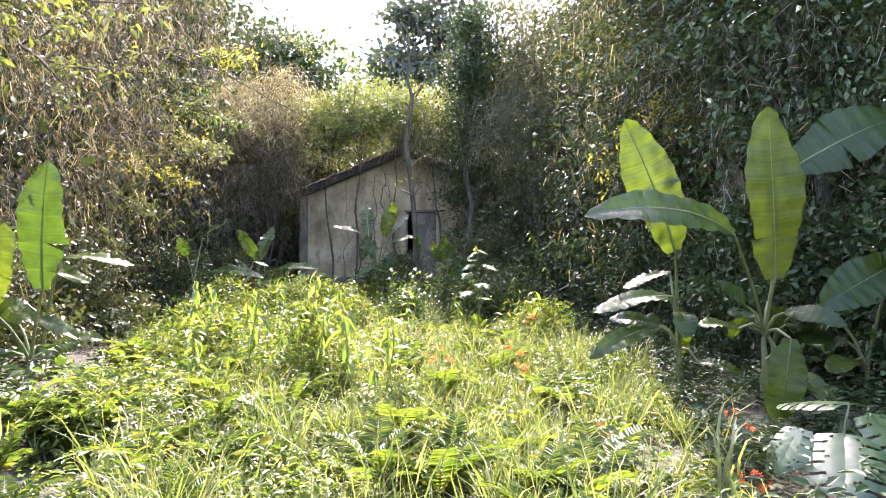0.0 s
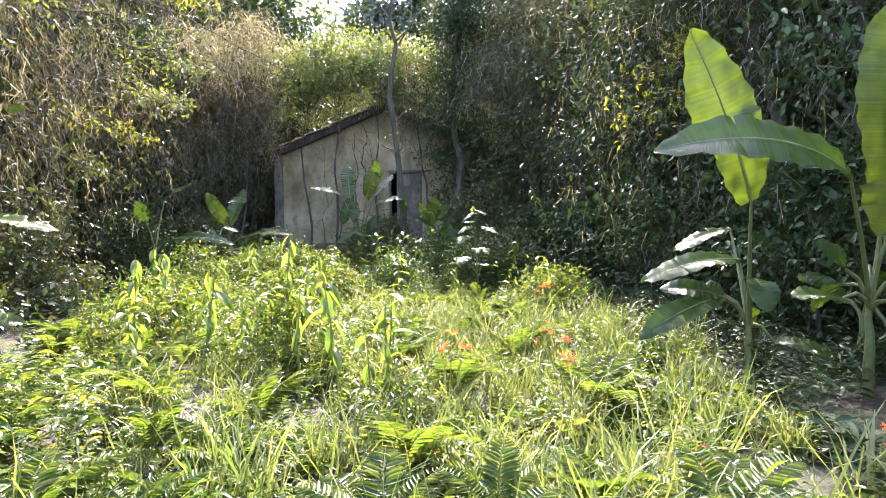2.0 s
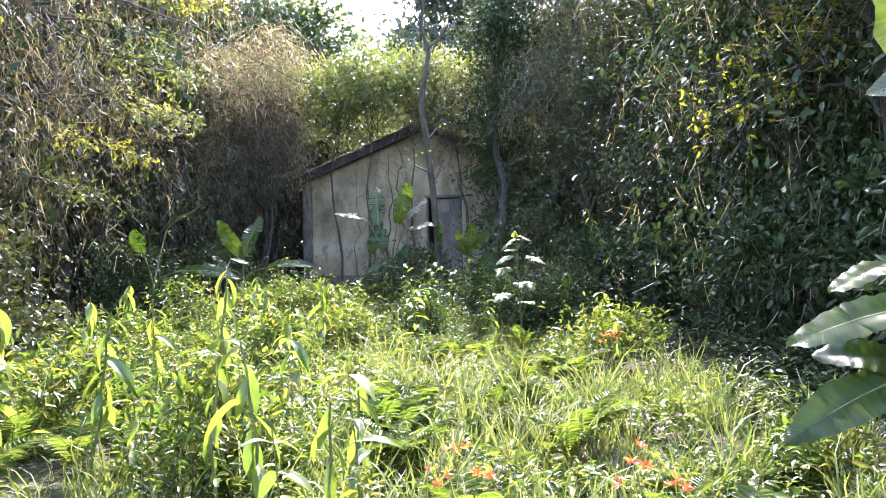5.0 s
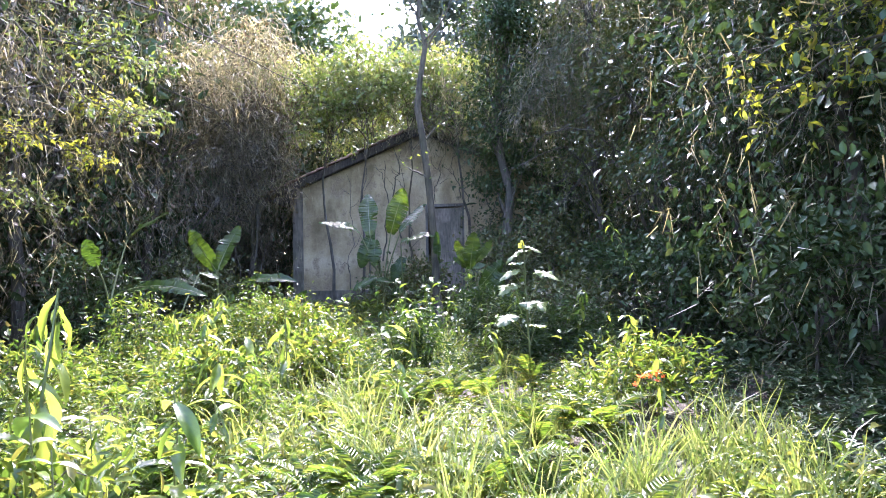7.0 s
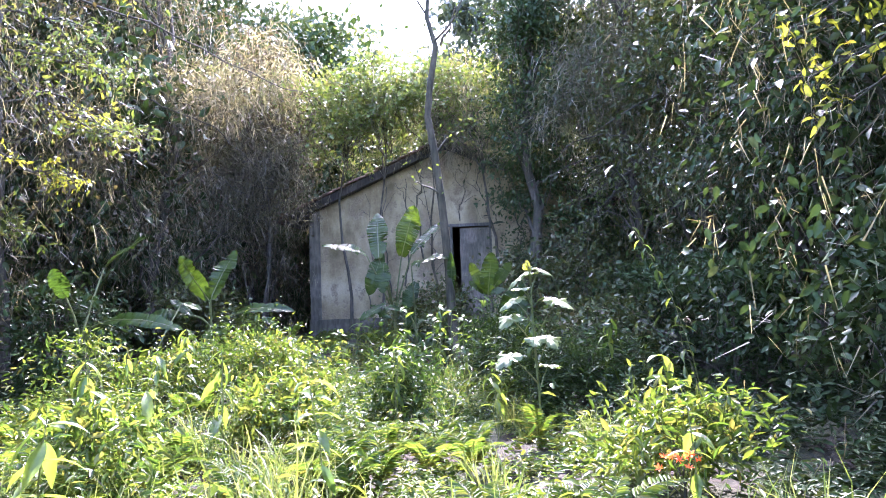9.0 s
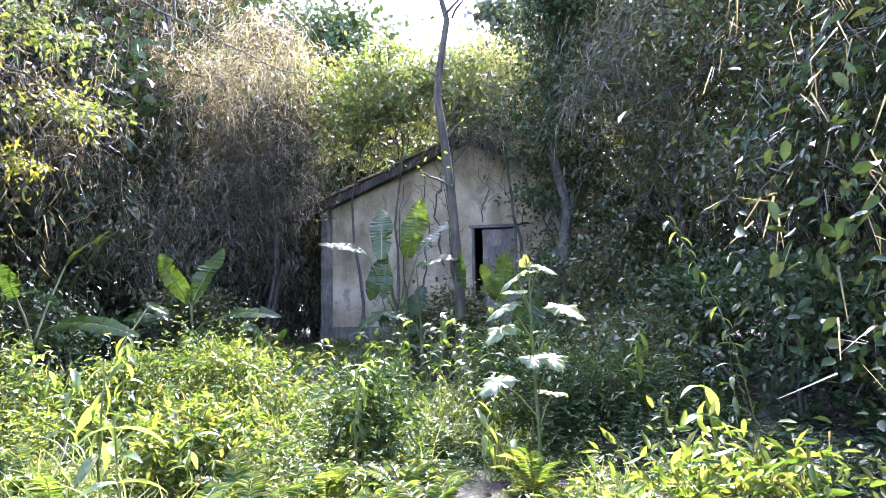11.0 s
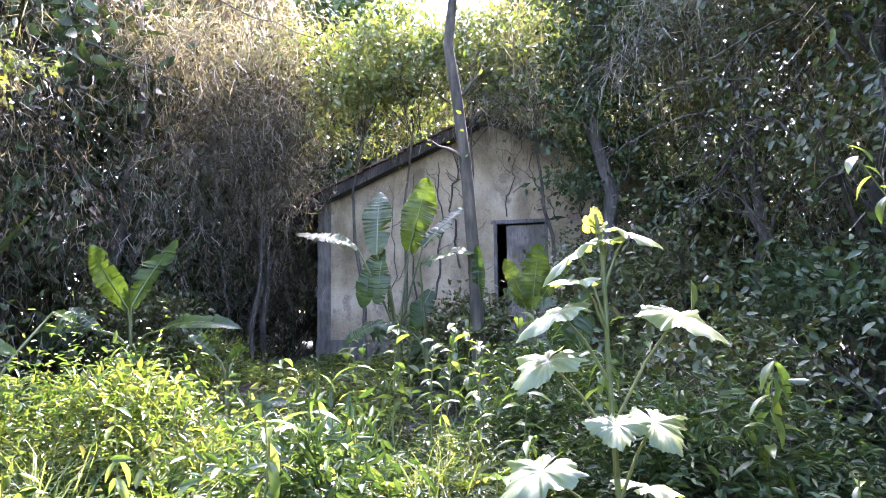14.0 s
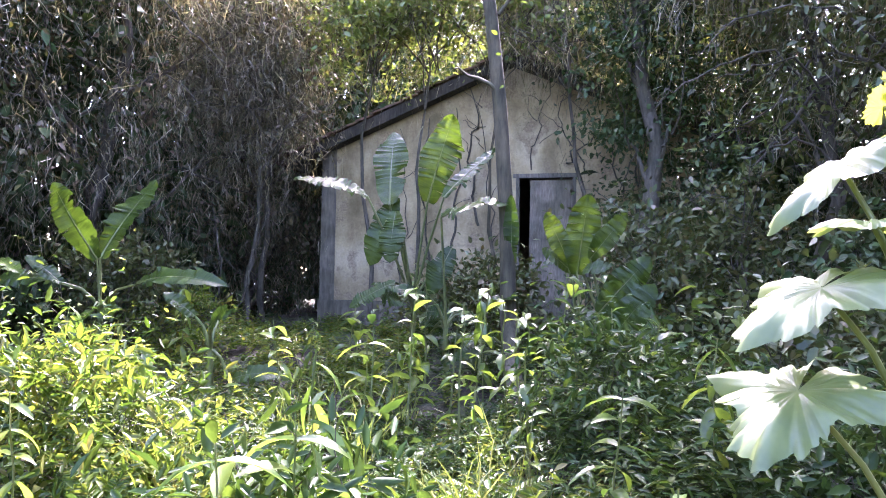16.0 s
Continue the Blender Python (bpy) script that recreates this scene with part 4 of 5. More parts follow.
# trees that lean over the gable and before it
for x, y, h, s, low, mat, label, seed, leaf, n, m, dry, r, lean, bark in [
    (-4.25, 26.5, 7.7, 1.9, 5.2, LEAF_SUNLIT, "slim tree with small bright leaves at the house gable", 70, 0.14, 4200, 80, 120, 0.055, (-0.2, 0.2), BARK),
    (-3.45, 26.6, 7.9, 1.9, 5.7, LEAF_SUNLIT, "slim tree with small bright leaves at the house gable", 71, 0.14, 4200, 80, 160, 0.05, (0.3, 0.0), BARK),
    (-1.9, 26.7, 7.9, 1.8, 6.1, LEAF_SUNLIT, "slim tree with hanging twigs before the gable", 76, 0.14, 3600, 70, 260, 0.045, (0.2, 0.0), BARK_PALE),
    (2.9, 26.6, 11.6, 2.0, 4.6, LEAF_CANOPY, "leafy tree rising beside the roof", 78, 0.15, 6000, 70, 500, 0.10, (0.2, 0.0), BARK),
    (2.3, 26.0, 9.0, 1.4, 5.0, LEAF_SUNLIT, "leafy tree leaning over the roof", 77, 0.14, 4200, 60, 500, 0.06, (-0.3, 0.0), BARK),
    (-7.3, 27.6, 7.2, 1.4, 4.4, LEAF_OLIVE, "tree hanging over the eave of the house", 74, 0.12, 5200, 60, 600, 0.08, (0.5, -0.5), BARK),
    (-6.6, 25.6, 6.4, 1.1, 3.6, LEAF_OLIVE, "half-dead tree draped in grey hanging twigs", 79, 0.11, 2600, 50, 700, 0.05, (0.3, 0.3), BARK),
    (0.1, 26.4, 7.6, 1.8, 5.5, LEAF_SUNLIT, "slim tree with hanging twigs before the gable", 75, 0.13, 4200, 64, 900, 0.06, (-0.6, 0.0), BARK),
    (1.05, 24.8, 10.6, 0.70, 3.2, LEAF_SHADED, "creeper-covered tree trunk in front of the house", 72, 0.12, 13000, 120, 300, 0.18, (0.1, 0.2), BARK),
    (3.3, 24.2, 11, 1.9, 0.4, LEAF_CANOPY, "tree with drooping branches beside the house", 73, 0.13, 8500, 76, 900, 0.12, (0.0, 0.0), BARK),
]:
    grow_tree("tree", x, y, h, s, low, mat, label, seed, leaf, n, m, dry, r, lean, bark, clump_size=0.34 if mat is LEAF_SUNLIT else 0.42)
# bushes that fill the foot of the woods
for k, (x, y, h, s, kind) in enumerate([(2.0, 22.8, 2.6, 0.9, 0), (1.0, 25.9, 4.6, 0.85, 1), (2.1, 25.4, 4.8, 1.0, 1), (3.4, 20.4, 2.2, 1.1, 1), (3.6, 17.6, 1.9, 1.0, 1), (1.9, 19.2, 1.3, 0.8, 0), (4.4, 14.6, 2.0, 1.0, 1), (4.9, 11.6, 2.0, 0.9, 1), (0.9, 22.3, 2.0, 0.8, 0), (-6.9, 22.6, 1.6, 0.8, 0),
                                         (-7.4, 18.4, 1.8, 0.9, 1), (-7.0, 13.6, 2.2, 0.9, 0), (-6.6, 10.2, 2.0, 0.9, 0), (-6.2, 6.6, 2.4, 0.9, 1), (5.6, 6.6, 2.4, 1.0, 1), (-2.2, 24.2, 0.9, 0.6, 0), (-1.4, 23.6, 1.4, 0.8, 0), (5.2, 8.8, 2.2, 1.0, 1), (4.6, 9.9, 2.6, 1.0, 1), (5.4, 7.4, 2.6, 1.0, 1), (-10.4, 28.0, 3.4, 1.6, 2), (-8.4, 31.5, 3.4, 1.6, 2), (-12.2, 23.6, 3.4, 1.7, 2), (-11.8, 18.6, 3.2, 1.7, 2), (-11.4, 13.8, 3.2, 1.7, 2), (-11.0, 9.0, 3.2, 1.7, 2), (7.6, 20.0, 3.2, 1.7, 2), (8.0, 14.6, 3.2, 1.7, 2), (8.6, 9.6, 3.2, 1.7, 2), (-9.6, 25.8, 3.0, 1.2, 2), (3.2, 27.2, 3.8, 1.1, 2), (4.4, 28.6, 4.2, 1.5, 2), (3.6, 31.0, 4.4, 1.6, 2), (6.6, 29.0, 4.0, 1.7, 2)]):
    grow_tree("shrub", x, y, h, s, 0.15, (LEAF_CANOPY, LEAF_SHADED, LEAF_SHADED)[kind], ("leafy green shrub in broken sunlight", "glossy shrub coloured dark for the shade of the trees", "large shrub deep in the woods, coloured dark for shade")[kind], 110 + k, (0.105, 0.11, 0.34)[kind], (3000, 3000, 1300)[kind], 36, 0, 0.03,
              group="shrubs round the clearing", clump_size=(0.3, 0.3, 0.6)[kind], limb_count=8)
for k, (x, y, h, s) in enumerate([(-2.8, 17.0, 1.05, 0.55), (-3.5, 17.5, 1.1, 0.6), (-4.3, 16.9, 0.95, 0.5), (-2.35, 12.0, 0.95, 0.35), (-4.8, 15.4, 1.2, 0.45), (1.8, 12.7, 0.8, 0.4), (-0.8, 15.5, 0.95, 0.3), (-5.7, 22.3, 1.0, 0.6),
                                  (-3.3, 9.4, 0.75, 0.45), (-4.5, 12.5, 0.9, 0.5), (-1.6, 8.4, 0.85, 0.3), (1.5, 17.0, 1.0, 0.5), (0.3, 18.4, 1.1, 0.5), (-1.9, 14.3, 0.7, 0.35)]):
    # clumps towards the house take the herb leaf with shade in its colour
    grow_tree("herb_bush", x, y, h * 0.95, s * 1.3, 0.12, LEAF_HERB if x < -1.0 or y < 14 else LEAF_HERB_SHADED, "bushy clump of leafy green herbs in the clearing", 160 + k, 0.095, 1400, 26, 0, 0.012, group="herb bushes", clump_size=0.17, limb_count=10, broad=0.34)
# far wooded rise
for k, (x, y, h, s) in enumerate([(-30, 62, 17, 5), (-22, 58, 17, 5), (-14, 62, 17, 4.6), (-8.5, 64, 17, 4.2), (-0.6, 56, 24.5, 5.4), (10, 64, 17, 4.6), (18, 60, 18, 5), (26, 58, 18, 5), (34, 64, 18, 5)]):
    grow_tree("far_tree", x, y, h, s, 2.0, LEAF_HAZED, "tall tree on the far side of the woods, haze in its leaf colour", 80 + k, 0.6, (15000 if h > 20 else 3600), 80, 0, 0.3, group="far trees", clump_size=1.2, limb_count=10)


def slender_tree():
    """The bare bent trunk before the house, with its small bright crown high up."""
    rng = np.random.default_rng(90)
    pts = [(-0.52, 19.9, -0.1), (-0.56, 20.1, 0.12), (-0.72, 20.7, 0.55), (-0.80, 21.0, 1.05), (-0.83, 21.0, 2.08), (-0.93, 21.0, 3.43), (-1.05, 21.0, 4.5), (-1.16, 21.0, 5.2),
           (-1.10, 21.0, 5.8), (-0.95, 21.0, 6.67), (-1.12, 21.05, 7.3), (-1.05, 21.1, 8.2), (-1.15, 21.1, 9.0)]
    foot = np.array((-0.52, 19.9, 0.0))
    tree = thing("slender_tree", *foot, "slender bent tree with a pale grey trunk before the house", "tree")
    line = np.array(pts) - foot
    v, f = tube(line, np.interp(np.arange(13), [0, 1, 4, 9, 12], [0.13, 0.105, 0.085, 0.06, 0.025]), 10)
    part("trunk", smooth(mesh_np("trunk", v, f, BARK_PALE)), tree)
    crown = Pile()
    ends = []
    for k, (h, dx, dy, dz) in enumerate([(9, 0.45, 0.1, 0.9), (9, 0.9, -0.2, 1.4), (10, -0.7, 0.2, 0.9), (11, 0.6, 0.3, 0.8), (5, -0.5, -0.2, 0.4), (11, -0.5, -0.3, 0.9), (6, 0.6, 0.1, 0.5)]):
        end = line[h] + np.array((dx, dy, dz))
        br = wander(line[h], end, 6, 0.05, rng)
        part("limb", smooth(mesh_np("limb", *tube(br, np.linspace(0.028, 0.006, 6), 6), BARK_PALE)), tree)
        ends.append(end)
    pos = np.concatenate([e + rng.normal(0, 0.3, (16, 3)) for e in ends])
    n = len(pos)
    size = rng.uniform(0.06, 0.12, n)
    leaves(crown, pos, rng.normal(0, 1, (n, 3)) + np.array([0, 0, -0.4]), size, size * 0.45, LEAF_SIMPLE, rng)
    part("crown", crown.mesh("crown", LEAF_SUNLIT), tree, "few small bright leaves")


slender_tree()


def overhanging_branch(label, start, tips, seed, leaf=0.13, leaf_mat=LEAF_SUNLIT):
    """A leafy branch that reaches out over the clearing."""
    rng = np.random.default_rng(seed)
    ob = thing("leafy_branch", *start, label, "branch")
    s = np.zeros(3)
    wood, crown = Pile(), Pile()
    for tip in tips:
        end = np.array(tip) - np.array(start)
        line = wander(s, end, 9, 0.06, rng)
        wood.add(*tube(line, np.linspace(0.03, 0.005, 9), 6))
        for k in range(3, 9):
            for _ in range(3):
                twig = line[k] + rng.normal(0, 0.2, 3)
                wood.add(*tube([line[k], (line[k] + twig) / 2 + rng.normal(0, 0.03, 3), twig], (0.006, 0.004, 0.003), 4))
                m = 6
                pos = line[k] + (twig - line[k]) * rng.uniform(0.3, 1.1, (m, 1)) + rng.normal(0, 0.05, (m, 3))
                size = leaf * rng.uniform(0.6, 1.2, m)
                leaves(crown, pos, (twig - line[k]) + rng.normal(0, 0.25, (m, 3)), size, size * 0.42, LEAF_LONG, rng)
    part("branch", smooth(wood.mesh("branch", BARK)), ob)
    part("foliage", crown.mesh("foliage", leaf_mat), ob)


overhanging_branch("sunlit branch with yellow-green leaves hanging from the trees", (5.6, 13.2, 4.6), [(3.2, 13.3, 3.3), (3.5, 13.0, 4.0), (3.0, 13.4, 3.7), (3.9, 13.0, 4.6), (3.4, 13.6, 3.0)], 101, 0.13, LEAF_SPRAY)
overhanging_branch("sunlit branch with yellow-green leaves hanging from the trees", (-8.6, 17.0, 6.6), [(-6.4, 17.6, 5.6), (-5.5, 18.0, 6.9), (-6.7, 17.4, 4.6), (-6.0, 17.8, 6.2)], 102)
overhanging_branch("sunlit branch with yellow-green leaves hanging from the trees", (-7.6, 12.0, 5.4), [(-5.8, 12.4, 5.0), (-6.4, 11.8, 4.3), (-6.2, 12.0, 5.9)], 103)


overhanging_branch("low branch with bright leaves at the edge of the woods", (-7.4, 9.4, 6.0), [(-5.4, 9.0, 4.9), (-4.2, 9.4, 5.2), (-5.9, 8.8, 4.2), (-4.8, 9.2, 5.7)], 104, 0.17)
overhanging_branch("leafy branch beside the old gable", (3.4, 23.6, 4.6), [(1.7, 23.2, 3.5), (1.9, 23.0, 2.6), (2.4, 23.0, 3.1)], 105, 0.12)


BRIGHT_SPRAYS = [
    (-7.03, 19.00, 4.90),
    (-6.41, 19.40, 4.66),
    (-5.12, 17.00, 5.05),
    (-7.08, 16.50, 3.87),
    (-7.02, 16.00, 2.71),
    (-6.05, 17.00, 5.48),
    (-5.36, 18.00, 6.92),
    (-6.16, 18.40, 4.56),
    (-4.14, 22.00, 8.48),
    (-6.71, 18.00, 3.61),
    (-7.22, 17.60, 2.74),
]
for k, (x, y, z) in enumerate(BRIGHT_SPRAYS):
    overhanging_branch("spray of yellow-green leaves catching the sun before the dark woods", (x - 1.5, y + 0.5, z + 0.5), [(x - 0.2, y, z + 0.1), (x + 0.25, y - 0.1, z)], 140 + k, 0.12, LEAF_SPRAY if k % 3 == 0 else LEAF_SUNLIT)


def bare_branch(points, seed):
    """A thin leafless branch with a few side twigs."""
    rng = np.random.default_rng(seed)
    start = np.array(points[0])
    ob = thing("bare_branch", *points[0], "thin leafless grey branch drooping from the trees", "branch", "bare branches")
    pts = np.array(points) - start
    t = np.linspace(0, len(pts) - 1, 14)
    line = np.stack([np.interp(t, np.arange(len(pts)), pts[:, i]) for i in range(3)], -1)
    line[1:-1] += rng.normal(0, 0.03, (12, 3))
    wood = Pile()
    wood.add(*tube(line, np.linspace(0.022, 0.006, 14), 6))
    for k in range(3, 13):
        end = line[k] + np.array([rng.normal(0, 0.2), rng.normal(0, 0.1), rng.uniform(-0.45, 0.1)])
        wood.add(*tube(wander(line[k], end, 4, 0.03, rng), np.linspace(0.007, 0.003, 4), 4))
    part("branch", smooth(wood.mesh("branch", BARK)), ob)


for k, pts in enumerate([[(3.2, 23.6, 3.9), (2.4, 23.2, 4.7), (1.3, 23.0, 4.2), (0.9, 23.0, 3.9)], [(3.6, 23.4, 3.4), (2.6, 22.8, 4.4), (1.6, 22.6, 4.1)], [(4.0, 22.8, 4.2), (2.9, 22.6, 5.0), (1.9, 22.6, 4.9), (1.4, 22.6, 4.4)],
                         [(3.4, 22.6, 2.4), (2.6, 22.4, 3.3), (1.9, 22.3, 3.0)], [(-8.0, 22.0, 6.4), (-6.6, 22.6, 5.8), (-5.6, 23.0, 4.8)], [(-8.6, 23.4, 4.2), (-7.2, 23.6, 4.9), (-6.2, 23.8, 4.2)],
                         [(-7.9, 18.6, 7.4), (-6.2, 19.6, 7.0), (-4.6, 21.0, 6.2), (-3.6, 22.0, 6.0)], [(-8.2, 17.0, 4.8), (-7.0, 17.8, 5.2), (-6.2, 18.2, 4.6)], [(-6.4, 24.9, 0.5), (-6.1, 24.9, 1.6), (-5.7, 24.8, 2.8)], [(-6.7, 24.6, 0.4), (-6.6, 24.7, 1.6), (-6.9, 24.8, 2.9)]]):
    bare_branch(pts, 130 + k)


# ---- undergrowth ----
def in_clearing(x, y):
    right = np.interp(y, [0, 4, 6, 9, 12, 15, 17, 22], [1.9, 1.8, 2.2, 2.7, 2.3, 1.4, 0.5, -2.0])
    left = np.interp(y, [0, 4, 6, 12, 16, 21, 24, 27], [-3.6, -3.2, -3.6, -5.6, -6.9, -6.6, -6.6, -7.4])
    return (x < right) & (x > left)


MOUNDS = [(-3.4, 17.3, 0.85, 0.8), (-4.5, 16.7, 0.6, 0.7), (-4.8, 19.2, 0.45, 0.8), (-0.76, 15.4, 0.6, 0.35), (-2.3, 12.0, 0.6, 0.55), (1.3, 12.2, 0.45, 0.45), (1.75, 12.7, 0.45, 0.5), (-1.5, 8.2, 0.5, 0.4),
          (-1.0, 7.6, 0.35, 0.4), (-4.8, 15.2, 0.55, 0.7), (-2.8, 9.8, 0.3, 0.8), (-4.4, 12.6, 0.4, 0.8), (-0.6, 6.6, 0.25, 0.5), (-5.8, 22.4, 0.5, 0.9), (0.3, 18.5, 0.6, 0.9), (1.7, 17.2, 0.6, 0.9), (-1.9, 21.6, 0.5, 0.9),
          (-3.2, 6.2, 0.3, 0.7), (-2.0, 14.2, 0.4, 0.5), (0.5, 16.9, 0.4, 0.5)]


def herb_height(x, y):
    h = np.interp(y, [0, 6, 13, 15, 20], [0.26, 0.28, 0.26, 0.18, 0.2]) + 0.10 * np.sin(x * 1.7 + 0.6) * np.sin(y * 1.1 + 0.5) + 0.10 * np.sin(x * 4.3 + y * 2.9) * np.sin(x * 2.9 - y * 3.7)
    for mx, my, up, r in MOUNDS:
        h = h + up * np.exp(-((x - mx) ** 2 + (y - my) ** 2) / (r * r))
    trod = np.interp(y, [0, 4, 7, 9, 11, 13.5, 14], [0.0, 0.0, 0.4, 1.0, 0.9, 0.2, 0.2])
    h = h * (1 - 0.45 * np.exp(-((x - trod) / 0.45) ** 2) * (y < 14))
    return np.maximum(h, 0.08)


def sow(n, rng, box4, keep, clump=0.15, each=15):
    """Seeds in clumps, with gaps between; also a height factor shared by each clump."""
    m = max(1, int(n / each))
    cx, cy, up = rng.uniform(box4[0], box4[1], m), rng.uniform(box4[2], box4[3], m), rng.uniform(0.5, 1.5, m)
    k = rng.integers(0, m, n)
    x, y = cx[k] + rng.normal(0, clump, n), cy[k] + rng.normal(0, clump, n)
    ok = keep(x, y)
    return x[ok], y[ok], up[k][ok]


def herb_mat(name, label, n, box4, keep, mat, seed, leaf=0.085, per=11, scale=1.0, outline=LEAF_LONG, stalk=STEM):
    """A mat of leafy stalks that nobody could count."""
    rng = np.random.default_rng(seed)
    x, y, up = sow(n, rng, box4, keep)
    m = len(x)
    h = herb_height(x, y) * rng.uniform(0.5, 1.15, m) * up * scale
    z = ground_z(x, y)
    leanv = rng.normal(0, 0.16, (m, 2))
    pile = Pile()
    for k in range(per):
        t = (k + rng.uniform(0.2, 0.9, m)) / per
        t = 0.18 + 0.82 * t
        pos = np.stack([x + leanv[:, 0] * h * t, y + leanv[:, 1] * h * t, z + h * t], -1)
        a = rng.uniform(0, 6.283, m)
        d = np.stack([np.cos(a), np.sin(a), rng.normal(0.15, 0.35, m)], -1)
        size = leaf * rng.uniform(0.55, 1.35, m) * (1.15 - 0.4 * t)
        leaves(pile, pos, d, size, size * rng.uniform(0.25, 0.45, m), outline, rng, 1.3)
    ob = new(name, pile.mesh(name, mat))
    return tagged(ob, label, "undergrowth", kind="stuff")


def grass_mat(name, label, n, box4, keep, mat, seed, height=0.4, tuft=7):
    rng = np.random.default_rng(seed)
    x, y, up = sow(n, rng, box4, keep, 0.09, 6)
    m = len(x)
    pile = Pile()
    for k in range(tuft):
        a = rng.uniform(0, 6.283, m)
        pos = np.stack([x + rng.normal(0, 0.03, m), y + rng.normal(0, 0.03, m), ground_z(x, y)], -1)
        d = np.stack([np.cos(a) * 0.45, np.sin(a) * 0.45, np.ones(m)], -1)
        ln = height * rng.uniform(0.5, 1.35, m) * up
        leaves(pile, pos, d, ln, np.full(m, 0.011) * rng.uniform(0.7, 1.5, m), LEAF_ARCH, rng, 0.0)
    return tagged(new(name, pile.mesh(name, mat)), label, "grass", kind="stuff")


herb_mat("meadow_herbs", "dense sunlit mat of leafy green herbs", 4600, (-7.4, 2.8, 1.5, 13.0), in_clearing, LEAF_HERB, 201, 0.12, 9, 1.15)
herb_mat("meadow_herbs", "dense sunlit mat of small-leaved green herbs", 5000, (-7.4, 2.8, 1.5, 14.0), in_clearing, LEAF_HERB, 208, 0.075, 13, 0.85, LEAF_SIMPLE)
herb_mat("meadow_herbs", "dense sunlit mat of leafy green herbs", 8200, (-7.5, 2.4, 13.0, 26.0), in_clearing, LEAF_HERB, 202, 0.095, 10, 1.15, LEAF_SIMPLE)
herb_mat("shade_undergrowth", "leafy undergrowth beneath the trees, coloured dark for shade", 4200, (0.0, 9.0, 1.0, 26.0), lambda x, y: ~in_clearing(x, y), LEAF_SHADED, 203, 0.11, 10, 1.2, LEAF_SIMPLE)
herb_mat("shade_undergrowth", "leafy undergrowth beneath the trees, coloured dark for shade", 3600, (-11.0, -3.0, 1.0, 30.0), lambda x, y: ~in_clearing(x, y), LEAF_SHADED, 204, 0.18, 8, 1.3, LEAF_QUAD)
# this mat is darkened by leaf colour, no crown shades it enough
herb_mat("shade_undergrowth", "leafy undergrowth before the house in a green darkened for shade", 6500, (-4.6, 3.0, 16.6, 26.8), lambda x, y: ~in_clearing(x, y), LEAF_HERB_SHADED, 205, 0.09, 12, 1.6, LEAF_SIMPLE)
herb_mat("shade_undergrowth", "leafy undergrowth beneath the trees, coloured dark for shade", 3000, (1.4, 5.6, 6.0, 18.0), lambda x, y: ~in_clearing(x, y), LEAF_SHADED, 209, 0.10, 10, 1.2, LEAF_SIMPLE)
herb_mat("meadow_herbs", "trodden low herbs at the near end of the clearing", 1500, (-7.0, 6.0, -6.0, 1.8), lambda x, y: x > -20, LEAF_HERB, 210, 0.11, 7, 0.8, LEAF_SIMPLE)
herb_mat("meadow_herbs", "low leafy herbs before the house, coloured darker for broken shade", 3200, (-4.2, 1.2, 15.0, 20.0), lambda x, y: x > -20, LEAF_HERB_SHADED, 211, 0.08, 11, 1.1, LEAF_SIMPLE)
grass_mat("meadow_grass", "long pale green grass in the sun", 1100, (-3.5, 2.8, 1.5, 20.0), in_clearing, LEAF_GRASS, 206, 0.42)
grass_mat("meadow_grass", "dense pale bleached grass in the sun", 900, (-1.6, 2.8, 2.5, 12.0), in_clearing, LEAF_GRASS, 207, 0.40)


# ---- single herbs, ferns, flowers ----
def leaf_data(name, outline, length, width, mat, fold=1.0):
    tv, tf = outline
    v = tv * np.array([width, length, length * fold])
    return mesh_np(name, v, tf, mat)


def curved_leaf(length, width, mat):
    """A lance-shaped leaf that bends down, with a creased rib."""
    n = 9
    v, q = [], []
    for k in range(n):
        t = k / (n - 1)
        half = width / 2 * math.sin(math.pi * min(0.985, 0.06 + 0.94 * t)) ** 0.8
        for c in (-1, -0.5, 0, 0.5, 1):
            v.append((c * half, length * (t - 0.12 * t * t), -0.42 * length * t * t + abs(c) * half * 0.35 + 0.06 * half * math.sin(k * 2.1) * c))
    for k in range(n - 1):
        for c in range(4):
            a0 = k * 5 + c
            q.append((a0, a0 + 1, a0 + 6, a0 + 5))
    return smooth(mesh_np("leaf", np.array(v), [np.array(q)], mat))


TALL_LEAF = curved_leaf(0.17, 0.048, LEAF_TALL)


def tall_herb(height, seed, pairs, size=1.0):
    """An upright stalk with long drooping leaves, each a part."""
    rng = np.random.default_rng(seed)
    plant = thing("tall_herb", 0, 0, 0, "tall leafy stalk with long drooping leaves standing above the herbs", "herb", "tall stalks in the clearing")
    line = wander((0, 0, -0.05), (rng.normal(0, 0.05), rng.normal(0, 0.05), height), 7, 0.012, rng)
    v, f = tube(line, np.linspace(0.008, 0.003, 7), 6)
    part("stem", smooth(mesh_np("stem", v, f, STEM)), plant)
    for k in range(pairs):
        t = 0.35 + 0.65 * (k + 0.5) / pairs
        p = line[min(6, int(t * 6.99))]
        for side in (0, 1):
            leaf = part("leaf", TALL_LEAF, plant)
            s = size * rng.uniform(0.7, 1.2)
            leaf.matrix_local = Matrix.Translation((p[0], p[1], t * height)) @ pose(0, 0, 0, 0, 0, k * 97 + side * 180 + rng.uniform(-25, 25)) @ pose(0, 0, 0, rng.uniform(-55, 35), rng.uniform(-20, 20), 0) @ Matrix.Diagonal((s, s, s, 1))
    return plant


